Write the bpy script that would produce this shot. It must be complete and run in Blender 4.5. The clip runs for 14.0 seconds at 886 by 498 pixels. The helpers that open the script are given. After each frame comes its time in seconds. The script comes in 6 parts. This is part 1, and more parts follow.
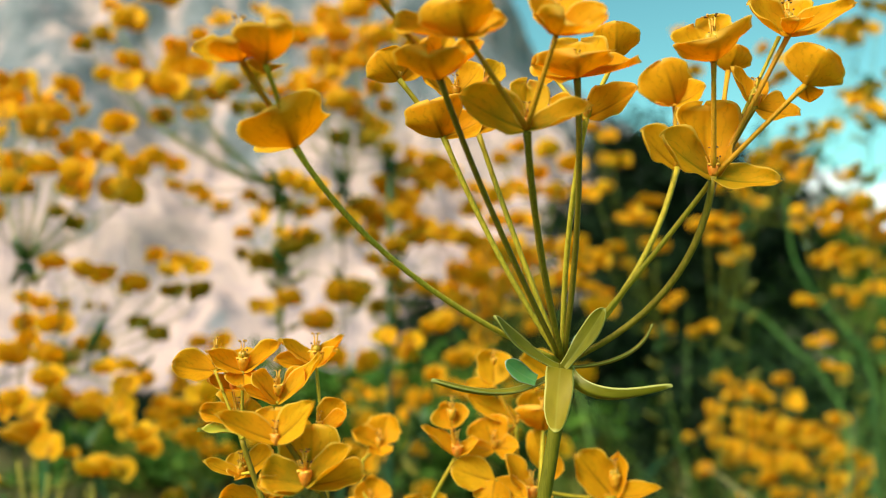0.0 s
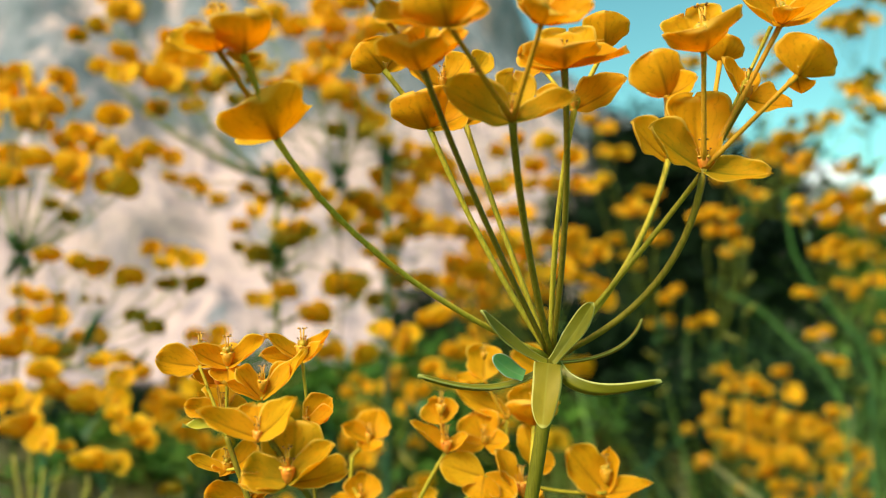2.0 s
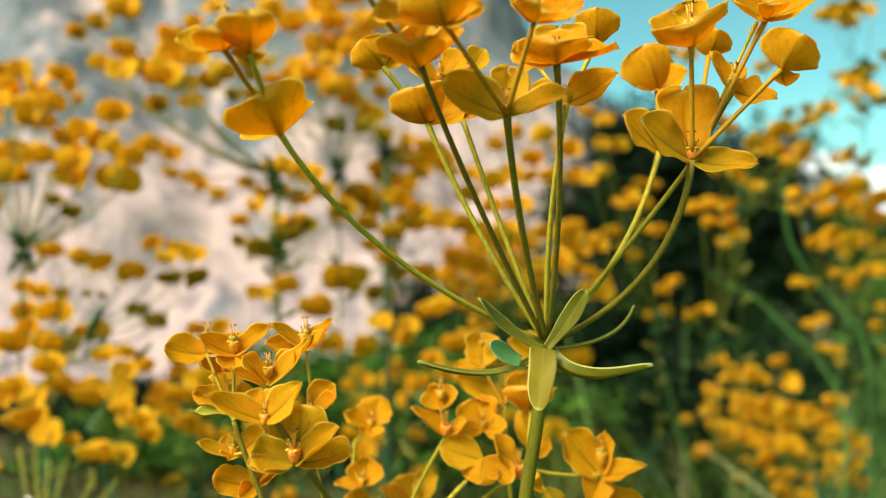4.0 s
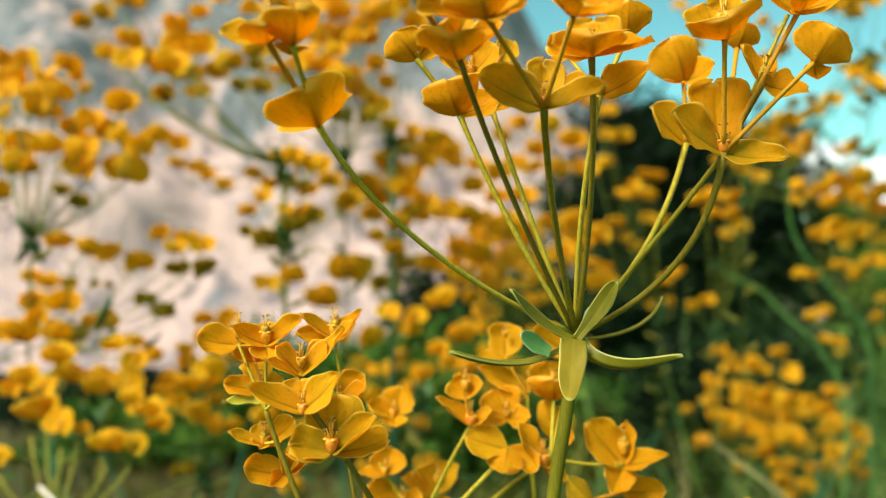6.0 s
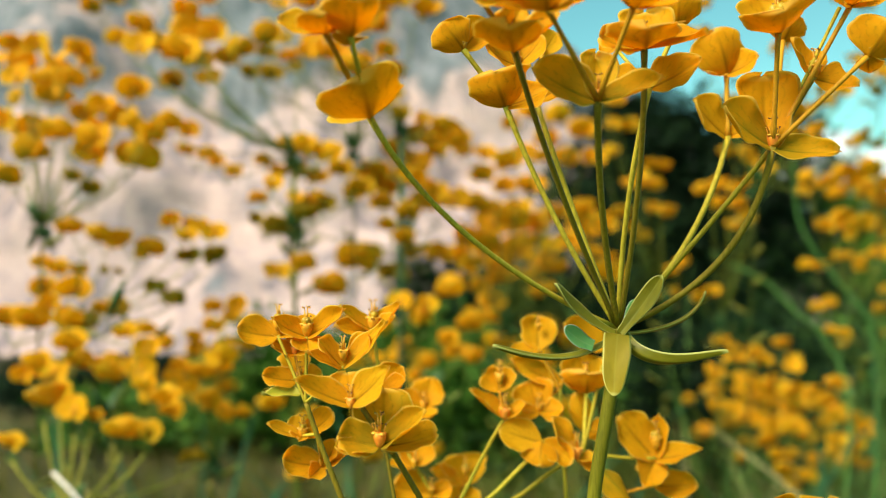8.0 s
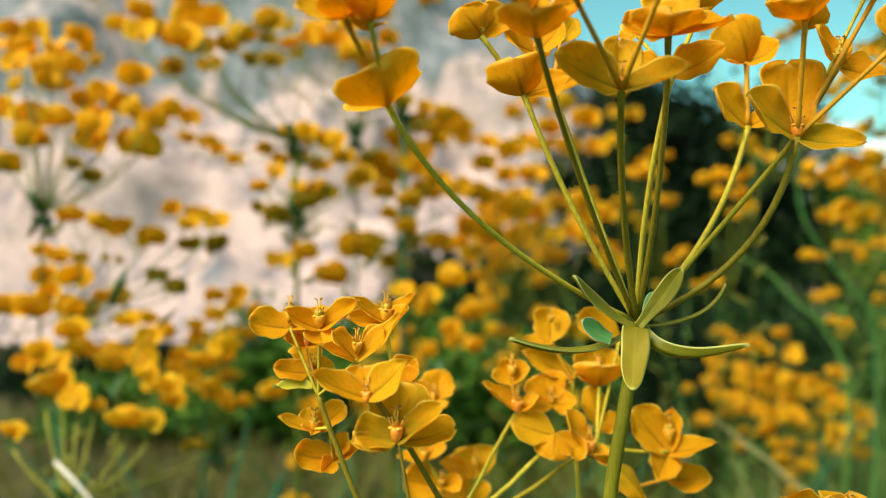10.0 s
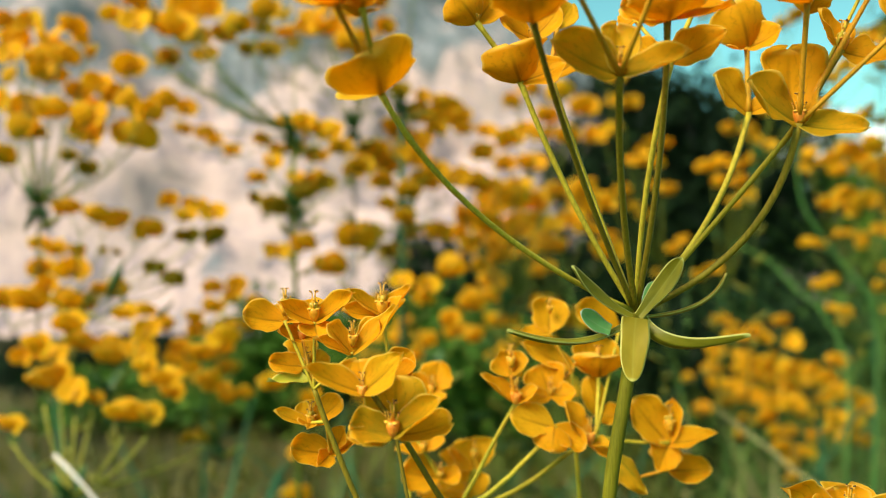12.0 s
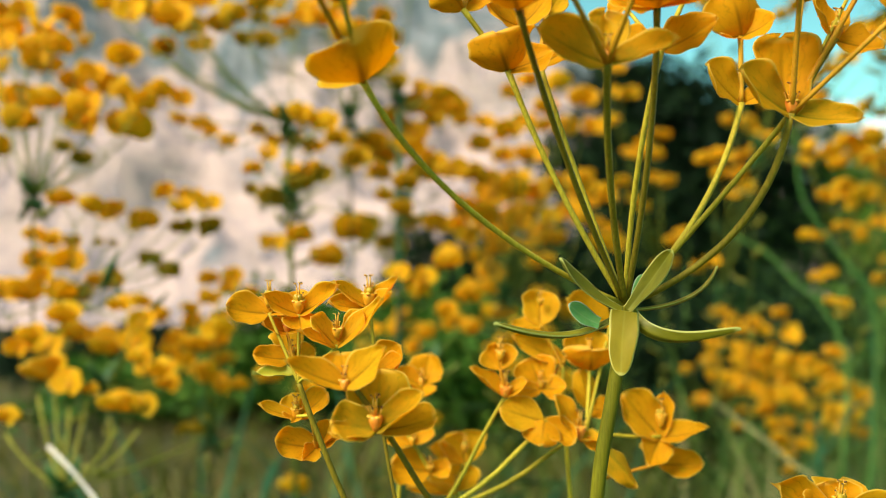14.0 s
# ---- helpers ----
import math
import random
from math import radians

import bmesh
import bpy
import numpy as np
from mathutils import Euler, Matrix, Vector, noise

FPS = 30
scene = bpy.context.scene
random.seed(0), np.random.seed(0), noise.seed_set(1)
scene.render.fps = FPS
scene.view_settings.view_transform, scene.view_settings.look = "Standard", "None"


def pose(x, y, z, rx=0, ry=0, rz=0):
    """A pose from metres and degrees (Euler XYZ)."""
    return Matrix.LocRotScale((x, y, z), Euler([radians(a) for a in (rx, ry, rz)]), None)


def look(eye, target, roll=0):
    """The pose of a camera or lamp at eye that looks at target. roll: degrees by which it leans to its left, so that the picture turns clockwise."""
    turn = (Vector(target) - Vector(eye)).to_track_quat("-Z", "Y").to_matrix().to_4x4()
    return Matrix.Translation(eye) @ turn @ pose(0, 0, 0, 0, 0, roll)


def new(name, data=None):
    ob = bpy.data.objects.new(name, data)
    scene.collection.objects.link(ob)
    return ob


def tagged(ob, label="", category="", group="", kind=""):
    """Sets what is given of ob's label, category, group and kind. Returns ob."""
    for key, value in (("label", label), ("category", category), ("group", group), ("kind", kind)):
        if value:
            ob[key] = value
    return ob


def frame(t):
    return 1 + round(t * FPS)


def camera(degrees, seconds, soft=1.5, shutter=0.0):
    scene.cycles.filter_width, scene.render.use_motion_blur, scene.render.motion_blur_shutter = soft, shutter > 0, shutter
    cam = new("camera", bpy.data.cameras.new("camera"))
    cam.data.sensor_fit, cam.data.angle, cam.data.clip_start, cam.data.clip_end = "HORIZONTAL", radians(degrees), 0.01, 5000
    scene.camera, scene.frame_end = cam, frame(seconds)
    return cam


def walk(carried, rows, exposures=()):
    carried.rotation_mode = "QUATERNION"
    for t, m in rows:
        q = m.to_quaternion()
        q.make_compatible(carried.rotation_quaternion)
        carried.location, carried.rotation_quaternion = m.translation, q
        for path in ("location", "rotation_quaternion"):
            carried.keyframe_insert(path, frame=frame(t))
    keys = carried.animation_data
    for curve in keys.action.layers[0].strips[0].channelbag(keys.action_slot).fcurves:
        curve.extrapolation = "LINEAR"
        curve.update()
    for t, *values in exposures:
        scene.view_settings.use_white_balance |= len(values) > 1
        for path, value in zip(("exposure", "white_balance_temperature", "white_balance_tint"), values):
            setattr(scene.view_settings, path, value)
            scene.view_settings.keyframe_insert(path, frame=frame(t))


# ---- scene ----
import functools

cam = camera(60, 14.0, soft=1.1)
PATH = [
    (0, pose(0.00818, 0.00472, 0.61986, 93.983, -0.190, 0.113)),
    (0.5, pose(0.00883, 0.00582, 0.62008, 93.797, -0.208, 0.138)),
    (1, pose(0.00956, 0.00649, 0.62013, 93.676, -0.187, 0.130)),
    (1.5, pose(0.01007, 0.00695, 0.62020, 93.539, -0.171, 0.129)),
    (2, pose(0.01079, 0.00677, 0.62023, 93.432, -0.161, 0.130)),
    (2.5, pose(0.01154, 0.00522, 0.61990, 93.317, 0.027, 0.156)),
    (3, pose(0.01210, 0.00312, 0.61936, 93.188, 0.218, 0.174)),
    (5.5, pose(0.00633, 0.00095, 0.61945, 92.386, 0.226, -0.024)),
    (6, pose(0.00441, 0.00050, 0.61962, 92.167, 0.186, -0.032)),
    (6.5, pose(0.00216, 0.00019, 0.61975, 91.934, 0.084, 0.025)),
    (7, pose(0.00000, 0.00000, 0.62000, 91.700, 0.000, 0.000)),
    (7.5, pose(-0.00245, 0.00064, 0.62034, 91.481, -0.082, -0.042)),
    (8, pose(-0.00436, 0.00172, 0.62069, 91.242, -0.247, -0.091)),
    (8.5, pose(-0.00615, 0.00301, 0.62114, 90.949, -0.428, -0.199)),
    (11, pose(-0.00785, 0.00570, 0.62112, 90.053, -0.405, -0.228)),
    (11.5, pose(-0.00739, 0.00661, 0.62125, 89.795, -0.148, -0.243)),
    (12, pose(-0.00709, 0.00701, 0.62135, 89.664, -0.037, -0.237)),
    (12.5, pose(-0.00662, 0.00785, 0.62131, 89.477, -0.171, -0.268)),
    (13, pose(-0.00642, 0.00837, 0.62123, 89.274, -0.361, -0.286)),
    (13.5, pose(-0.00569, 0.00849, 0.62119, 89.134, -0.341, -0.267)),
    (14, pose(-0.00444, 0.00938, 0.62136, 89.033, -0.159, -0.227)),
]
walk(cam, PATH)
# thin slice in focus, as a close-up lens gives it
cam.data.dof.use_dof = True
cam.data.dof.focus_distance = 0.147
cam.data.dof.aperture_fstop = 12.0

# ---- world, sun ----
SUN_ELEVATION, SUN_AZIMUTH = radians(46), radians(230)   # azimuth clockwise from +y: from behind the left shoulder
world = bpy.data.worlds.new("world")
scene.world = world
world.use_nodes = True
wn, wl = world.node_tree.nodes, world.node_tree.links
sky = wn.new("ShaderNodeTexSky")
sky.sky_type = "NISHITA"
sky.sun_disc = False
sky.sun_elevation, sky.sun_rotation = SUN_ELEVATION, SUN_AZIMUTH
sky.air_density, sky.dust_density, sky.ozone_density = 1.0, 0.0, 2.0
tint = wn.new("ShaderNodeMix")
tint.data_type, tint.blend_type = "RGBA", "MULTIPLY"
tint.inputs[0].default_value = 1.0
tint.inputs[7].default_value = (0.66, 1.15, 0.78, 1)
wl.new(sky.outputs[0], tint.inputs[6])
wl.new(tint.outputs[2], wn["Background"].inputs["Color"])
wn["Background"].inputs["Strength"].default_value = 0.092

sun = new("sun", bpy.data.lights.new("sun", "SUN"))
sun.data.energy, sun.data.angle, sun.data.color = 3.65, radians(32), (1.0, 0.92, 0.765)
toward = Vector((math.sin(SUN_AZIMUTH) * math.cos(SUN_ELEVATION), math.cos(SUN_AZIMUTH) * math.cos(SUN_ELEVATION), math.sin(SUN_ELEVATION)))
sun.matrix_world = look(toward * 20, (0, 0, 0))
scene.view_settings.exposure = 1.09


# ---- materials ----
class Nodes:
    """A short way to wire one material."""

    def __init__(self, name):
        self.mat = bpy.data.materials.new(name)
        self.mat.use_nodes = True
        self.tree = self.mat.node_tree
        self.out = self.tree.nodes["Material Output"]
        self.bsdf = self.tree.nodes["Principled BSDF"]

    def add(self, kind, **values):
        node = self.tree.nodes.new(kind)
        for key, value in values.items():
            node.inputs[key].default_value = value
        return node

    def link(self, a, b):
        self.tree.links.new(a, b)

    def coords(self):
        return self.add("ShaderNodeTexCoord").outputs["Object"]

    def noise(self, vector, scale, detail=4.0, rough=0.55):
        n = self.add("ShaderNodeTexNoise", Scale=scale, Detail=detail, Roughness=rough)
        self.link(vector, n.inputs["Vector"])
        return n.outputs["Fac"]

    def math(self, op, a, b=0.0, c=0.0):
        n = self.tree.nodes.new("ShaderNodeMath")
        n.operation = op
        for slot, v in zip(n.inputs, (a, b, c)):
            if isinstance(v, (int, float)):
                slot.default_value = v
            else:
                self.link(v, slot)
        return n.outputs[0]

    def span(self, value, a, b, lo=0.0, hi=1.0):
        n = self.add("ShaderNodeMapRange")
        self.link(value, n.inputs[0])
        for i, v in enumerate((a, b, lo, hi)):
            n.inputs[i + 1].default_value = v
        return n.outputs[0]

    def mix(self, fac, a, b):
        n = self.tree.nodes.new("ShaderNodeMix")
        n.data_type = "RGBA"
        for slot, v in zip((n.inputs[0], n.inputs[6], n.inputs[7]), (fac, a, b)):
            if isinstance(v, tuple):
                slot.default_value = (*v, 1)
            elif isinstance(v, (int, float)):
                slot.default_value = v
            else:
                self.link(v, slot)
        return n.outputs[2]

    def random(self):
        return self.add("ShaderNodeObjectInfo").outputs["Random"]

    def island(self):
        return self.add("ShaderNodeNewGeometry").outputs["Random Per Island"]

    def axes(self, vector):
        n = self.add("ShaderNodeSeparateXYZ")
        self.link(vector, n.inputs[0])
        return n.outputs

    def bump(self, height, strength, distance):
        n = self.add("ShaderNodeBump", Strength=strength, Distance=distance)
        self.link(height, n.inputs["Height"])
        self.link(n.outputs[0], self.bsdf.inputs["Normal"])

    def finish(self, colour, rough=0.5, through_light=0.0):
        self.link(colour, self.bsdf.inputs["Base Color"]) if not isinstance(colour, tuple) else None
        if isinstance(colour, tuple):
            self.bsdf.inputs["Base Color"].default_value = (*colour, 1)
        self.bsdf.inputs["Roughness"].default_value = rough
        self.bsdf.inputs["Specular IOR Level"].default_value = 0.3
        if through_light:
            t = self.add("ShaderNodeBsdfTranslucent")
            m = self.add("ShaderNodeMixShader", Fac=through_light)
            self.link(colour, t.inputs["Color"])
            self.link(self.bsdf.outputs[0], m.inputs[1])
            self.link(t.outputs[0], m.inputs[2])
            self.link(m.outputs[0], self.out.inputs["Surface"])
        return self.mat


def bract_material(name, main, second, vein, green_share):
    """Waxy bract: orange blade, darker midrib and side veins, a few greener ones."""
    n = Nodes(name)
    co = n.coords()
    x, y, z = n.axes(co)
    side = n.math("ABSOLUTE", y)
    patch = n.noise(co, 3.2, 3)
    grain = n.noise(co, 26, 5, 0.7)
    col = n.mix(n.span(patch, 0.35, 0.68), main, second)
    col = n.mix(n.span(n.random(), 0.55, 1.0, 0.0, 0.45), col, (main[0] * 0.93, main[1] * 1.16, main[2] + 0.012))
    # side veins fan out from the foot
    fan = n.math("MULTIPLY", n.math("ARCTAN2", side, n.math("ADD", x, 0.12)), 15.0)
    fan = n.math("ADD", fan, n.math("MULTIPLY", patch, 8.0))
    rib = n.math("POWER", n.math("ABSOLUTE", n.math("SINE", fan)), 0.55)
    blotch = n.noise(co, 8.0, 4, 0.65)
    rib = n.math("MULTIPLY", n.span(rib, 0.0, 0.75, 0.55, 0.0), n.span(blotch, 0.40, 0.62, 0.0, 1.0))
    mid = n.span(side, 0.008, 0.045, 0.75, 0.0)
    mid = n.math("MULTIPLY", mid, n.span(x, 0.35, 0.95, 1.0, 0.0))
    col = n.mix(n.math("MAXIMUM", rib, mid), col, vein)
    foot = n.math("MULTIPLY", n.span(x, 0.0, 0.6, green_share, 0.0), n.span(patch, 0.3, 0.62, 0.35, 1.0))
    col = n.mix(foot, col, (0.30, 0.27, 0.02))
    col = n.mix(n.span(grain, 0.62, 0.8, 0.0, 0.25), col, vein)
    col = n.mix(n.span(blotch, 0.56, 0.74, 0.0, 0.45), col, (main[0] * 0.72, main[1] * 0.72, main[2]))
    edge = n.add("ShaderNodeAttribute")
    edge.attribute_name = "rim"
    col = n.mix(n.span(edge.outputs["Fac"], 0.91, 0.975, 0.0, 0.7), col, (0.98, 0.72, 0.13))
    n.bump(n.math("SUBTRACT", n.math("MULTIPLY", grain, 0.4), n.math("MAXIMUM", rib, mid)), 0.3, 0.0002)
    n.finish(col, 0.55, 0.64)
    n.bsdf.inputs["Specular IOR Level"].default_value = 0.08
    return n.mat


BRACT = bract_material("bract_orange", (0.93, 0.515, 0.010), (0.90, 0.45, 0.008), (0.48, 0.215, 0.007), 0.14)
BRACT_YELLOW = bract_material("bract_golden", (0.97, 0.60, 0.014), (0.95, 0.515, 0.011), (0.62, 0.31, 0.010), 0.12)
BRACT_GREEN = bract_material("bract_yellow_green", (0.88, 0.485, 0.011), (0.76, 0.455, 0.013), (0.34, 0.27, 0.012), 0.65)
BRACT_OLIVE = bract_material("bract_olive", (0.58, 0.33, 0.008), (0.42, 0.29, 0.010), (0.20, 0.16, 0.01), 0.8)


def stalk_material(name, a, b, rust):
    n = Nodes(name)
    co = n.coords()
    x, y, z = n.axes(co)
    fine = n.noise(co, 900, 4, 0.6)
    wide = n.noise(co, 60, 3)
    col = n.mix(n.span(n.random(), 0, 1), a, b)
    col = n.mix(n.span(wide, 0.4, 0.7, 0, 0.6), col, b)
    col = n.mix(n.span(fine, 0.66, 0.76, 0, 0.55), col, rust)
    streak = n.add("ShaderNodeMapping")
    streak.inputs["Scale"].default_value = (1.0, 1.0, 0.12)
    n.link(co, streak.inputs["Vector"])
    lines = n.noise(streak.outputs[0], 2600, 3, 0.6)
    col = n.mix(n.span(lines, 0.42, 0.6, 0.0, 0.4), col, (a[0] * 0.5, a[1] * 0.55, a[2] * 0.6))
    n.bump(n.math("ADD", fine, lines), 0.3, 0.0003)
    n.finish(col, 0.55)
    n.bsdf.inputs["Specular IOR Level"].default_value = 0.12
    return n.mat


STALK = stalk_material("stalk_green", (0.33, 0.235, 0.012), (0.62, 0.48, 0.040), (0.24, 0.09, 0.015))
STALK_RED = stalk_material("stalk_rusty", (0.62, 0.25, 0.012), (0.54, 0.28, 0.014), (0.36, 0.10, 0.01))
STALK_DARK = stalk_material("stalk_brown", (0.15, 0.10, 0.007), (0.28, 0.20, 0.014), (0.13, 0.04, 0.008))
STEM_GREEN = stalk_material("stem_green", (0.13, 0.115, 0.006), (0.25, 0.22, 0.012), (0.20, 0.12, 0.015))
STALK_PALE = stalk_material("stalk_pale_green", (0.26, 0.25, 0.03), (0.36, 0.31, 0.045), (0.26, 0.22, 0.04))
STEM_FRESH = stalk_material("stem_fresh_green", (0.06, 0.17, 0.035), (0.11, 0.22, 0.045), (0.09, 0.12, 0.03))
STEM_TEAL = stalk_material("stem_blue_green", (0.05, 0.13, 0.06), (0.08, 0.17, 0.075), (0.07, 0.10, 0.03))
STEM_FAR = stalk_material("stem_dark_green", (0.035, 0.055, 0.010), (0.07, 0.09, 0.014), (0.06, 0.05, 0.010))
STALK_FAR = stalk_material("stalk_dull_green", (0.10, 0.15, 0.02), (0.20, 0.21, 0.025), (0.16, 0.10, 0.015))


def leaf_material(name, a, b, vein):
    n = Nodes(name)
    co = n.coords()
    x, y, z = n.axes(co)
    side = n.math("ABSOLUTE", y)
    wide = n.noise(co, 3.0, 4)
    fine = n.noise(co, 30, 4, 0.65)
    col = n.mix(n.span(wide, 0.35, 0.65), a, b)
    col = n.mix(n.span(n.random(), 0.3, 1, 0, 0.5), col, b)
    mid = n.span(side, 0.01, 0.05, 0.18, 0.0)
    edge = n.add("ShaderNodeAttribute")
    edge.attribute_name = "rim"
    col = n.mix(mid, col, vein)
    col = n.mix(n.span(edge.outputs["Fac"], 0.86, 0.97, 0.0, 0.95), col, (vein[0] * 1.3, vein[1] * 1.3, vein[2] * 1.8))
    n.bump(n.math("ADD", fine, mid), 0.2, 0.00008)
    return n.finish(col, 0.45, 0.22)


LEAF = leaf_material("leaf_green", (0.29, 0.20, 0.010), (0.40, 0.28, 0.014), (0.52, 0.46, 0.08))
LEAF_MID = leaf_material("leaf_olive_green", (0.165, 0.148, 0.006), (0.245, 0.208, 0.009), (0.46, 0.43, 0.08))
LEAF_LIME = leaf_material("leaf_lime", (0.38, 0.38, 0.022), (0.50, 0.44, 0.03), (0.60, 0.52, 0.08))
LEAF_BLUE = leaf_material("leaf_blue_green", (0.12, 0.34, 0.10), (0.18, 0.37, 0.09), (0.44, 0.50, 0.26))
LEAF_FAR = leaf_material("leaf_dark_green", (0.022, 0.080, 0.022), (0.05, 0.12, 0.025), (0.10, 0.17, 0.04))


def plain(name, a, b, scale, rough):
    n = Nodes(name)
    co = n.coords()
    f = n.noise(co, scale, 5)
    n.bump(f, 0.3, 0.001)
    return n.finish(n.mix(n.span(f, 0.35, 0.65), a, b), rough)


CUP = plain("cup_amber", (0.56, 0.24, 0.01), (0.72, 0.34, 0.013), 3, 0.45)
CUP_RED = plain("cup_red", (0.72, 0.20, 0.02), (0.78, 0.33, 0.03), 3, 0.4)
GLAND = plain("gland_amber", (0.70, 0.36, 0.03), (0.78, 0.45, 0.05), 5, 0.3)
ANTHER = plain("anther_dark", (0.05, 0.025, 0.015), (0.16, 0.08, 0.02), 9, 0.6)
STYLE = plain("style_yellow", (0.72, 0.38, 0.03), (0.62, 0.28, 0.02), 4, 0.45)
CAPSULE = plain("capsule_olive", (0.36, 0.22, 0.012), (0.52, 0.34, 0.022), 4, 0.4)


def ground_material():
    n = Nodes("ground_meadow")
    co = n.coords()
    wide, mid, fine = n.noise(co, 0.35, 4), n.noise(co, 4, 5), n.noise(co, 45, 6, 0.7)
    col = n.mix(n.span(mid, 0.35, 0.65), (0.045, 0.044, 0.010), (0.098, 0.078, 0.020))
    col = n.mix(n.span(wide, 0.45, 0.65), col, (0.10, 0.09, 0.035))
    col = n.mix(n.span(fine, 0.6, 0.75, 0, 0.7), col, (0.12, 0.09, 0.05))
    n.bump(fine, 0.7, 0.02)
    return n.finish(col, 0.9)


def rock_material():
    """Pale pinkish scree and rock faces with bands of grey-green scrub."""
    n = Nodes("mountain_rock")
    co = n.coords()
    mapping = n.add("ShaderNodeMapping")
    mapping.inputs["Rotation"].default_value = (0, radians(38), 0)
    mapping.inputs["Scale"].default_value = (1.0, 1.0, 0.42)
    n.link(co, mapping.inputs["Vector"])
    v = mapping.outputs[0]
    x, y, z = n.axes(co)
    wide, mid, fine = n.noise(v, 0.012, 5, 0.6), n.noise(v, 0.045, 6, 0.65), n.noise(v, 0.13, 6, 0.72)
    rock = n.mix(n.span(mid, 0.35, 0.7), (0.645, 0.45, 0.40), (0.49, 0.345, 0.315))
    rock = n.mix(n.span(fine, 0.48, 0.62, 0, 0.8), rock, (0.33, 0.255, 0.26))
    blocks = n.noise(v, 0.062, 3, 0.6)
    rock = n.mix(n.span(blocks, 0.545, 0.61, 0, 0.85), rock, (0.20, 0.165, 0.18))
    cover = n.math("ADD", n.math("MULTIPLY", wide, 0.6), n.math("MULTIPLY", mid, 1.15))
    height = n.math("ADD", z, n.math("MULTIPLY", n.math("SUBTRACT", wide, 0.5), 70.0))
    height = n.math("ADD", height, n.span(x, -190, -40, 10.0, -10.0))
    cover = n.math("ADD", cover, n.span(height, 58, 92, -0.11, 0.14))
    cover = n.span(cover, 0.885, 1.0)
    col = n.mix(cover, rock, n.mix(n.span(fine, 0.4, 0.6), (0.105, 0.130, 0.140), (0.25, 0.25, 0.262)))
    n.bump(n.math("ADD", mid, fine), 0.8, 6.0)
    return n.finish(col, 0.95)


GROUND, ROCK = ground_material(), rock_material()


def island_material(name, a, b, c, through_light=0.15, rough=0.6):
    n = Nodes(name)
    r = n.island()
    f = n.noise(n.coords(), 25, 4)
    col = n.mix(n.span(r, 0, 0.7), a, b)
    col = n.mix(n.span(r, 0.85, 1.0, 0, 1), col, c)
    col = n.mix(n.span(f, 0.5, 0.75, 0, 0.4), col, a)
    n.finish(col, rough, through_light)
    n.bsdf.inputs["Specular IOR Level"].default_value = 0.12
    return n.mat


GRASS = island_material("grass_blades", (0.042, 0.046, 0.005), (0.100, 0.092, 0.010), (0.18, 0.125, 0.026))
GRASS_TEAL = island_material("grass_blue_green", (0.05, 0.13, 0.025), (0.14, 0.25, 0.05), (0.20, 0.30, 0.13))
GRASS_FRESH = island_material("grass_fresh", (0.055, 0.085, 0.012), (0.11, 0.14, 0.02), (0.20, 0.18, 0.05))
BLADE_TEAL = island_material("broad_blade_teal", (0.02, 0.085, 0.035), (0.035, 0.12, 0.05), (0.05, 0.14, 0.05))
STRAW = island_material("straw_stems", (0.30, 0.26, 0.10), (0.46, 0.40, 0.17), (0.20, 0.24, 0.07))
# dark green taken near black: the crowns' deep shade is in the colour
BUSH_LEAF_SHADED = island_material("bush_leaves_shaded", (0.003, 0.009, 0.003), (0.006, 0.018, 0.004), (0.012, 0.030, 0.006), 0.0, 0.8)
HERB_LEAF = island_material("herb_leaves", (0.025, 0.075, 0.008), (0.060, 0.135, 0.012), (0.12, 0.20, 0.02), 0.15)
BARK = plain("bark_grey_brown", (0.06, 0.045, 0.035), (0.12, 0.10, 0.08), 12, 0.9)
DRY = plain("dry_straw", (0.50, 0.42, 0.36), (0.62, 0.54, 0.46), 40, 0.8)


def cloud_material():
    n = Nodes("cloud_white")
    f = n.noise(n.coords(), 0.004, 5)
    return n.finish(n.mix(n.span(f, 0.3, 0.7), (0.74, 0.75, 0.77), (0.64, 0.68, 0.73)), 1.0)


CLOUD = cloud_material()


# ---- building helpers ----
def mesh_from(name, verts, faces, materials, slots=None, smooth=True):
    me = bpy.data.meshes.new(name)
    me.from_pydata([tuple(v) for v in verts], [], faces)
    for m in materials:
        me.materials.append(m)
    if slots:
        me.polygons.foreach_set("material_index", slots)
    me.polygons.foreach_set("use_smooth", [smooth] * len(me.polygons))
    me.update()
    return me


def child(name, data, parent, matrix=None, label=""):
    ob = new(name, data)
    ob.parent = parent
    if matrix is not None:
        ob.matrix_basis = matrix
    return tagged(ob, label) if label else ob


def tube_data(points, radii, sides, base=0, ridge=0.0):
    """Vertices and faces of a closed tube along points, round or with a ridge at every second edge."""
    pts = [Vector(p) for p in points]
    verts, faces = [], []
    ref = Vector((0.31, -0.9, 0.3))
    for i, p in enumerate(pts):
        d = (pts[min(i + 1, len(pts) - 1)] - pts[max(i - 1, 0)]).normalized()
        a = d.cross(ref).normalized()
        b = d.cross(a)
        for k in range(sides):
            w = 2 * math.pi * k / sides
            verts.append(p + (a * math.cos(w) + b * math.sin(w)) * radii[i] * (1 + (ridge if k % 2 else -ridge)))
    for i in range(len(pts) - 1):
        for k in range(sides):
            k2 = (k + 1) % sides
            faces.append((base + i * sides + k, base + i * sides + k2, base + (i + 1) * sides + k2, base + (i + 1) * sides + k))
    faces.append(tuple(base + k for k in reversed(range(sides))))
    faces.append(tuple(base + (len(pts) - 1) * sides + k for k in range(sides)))
    return verts, faces


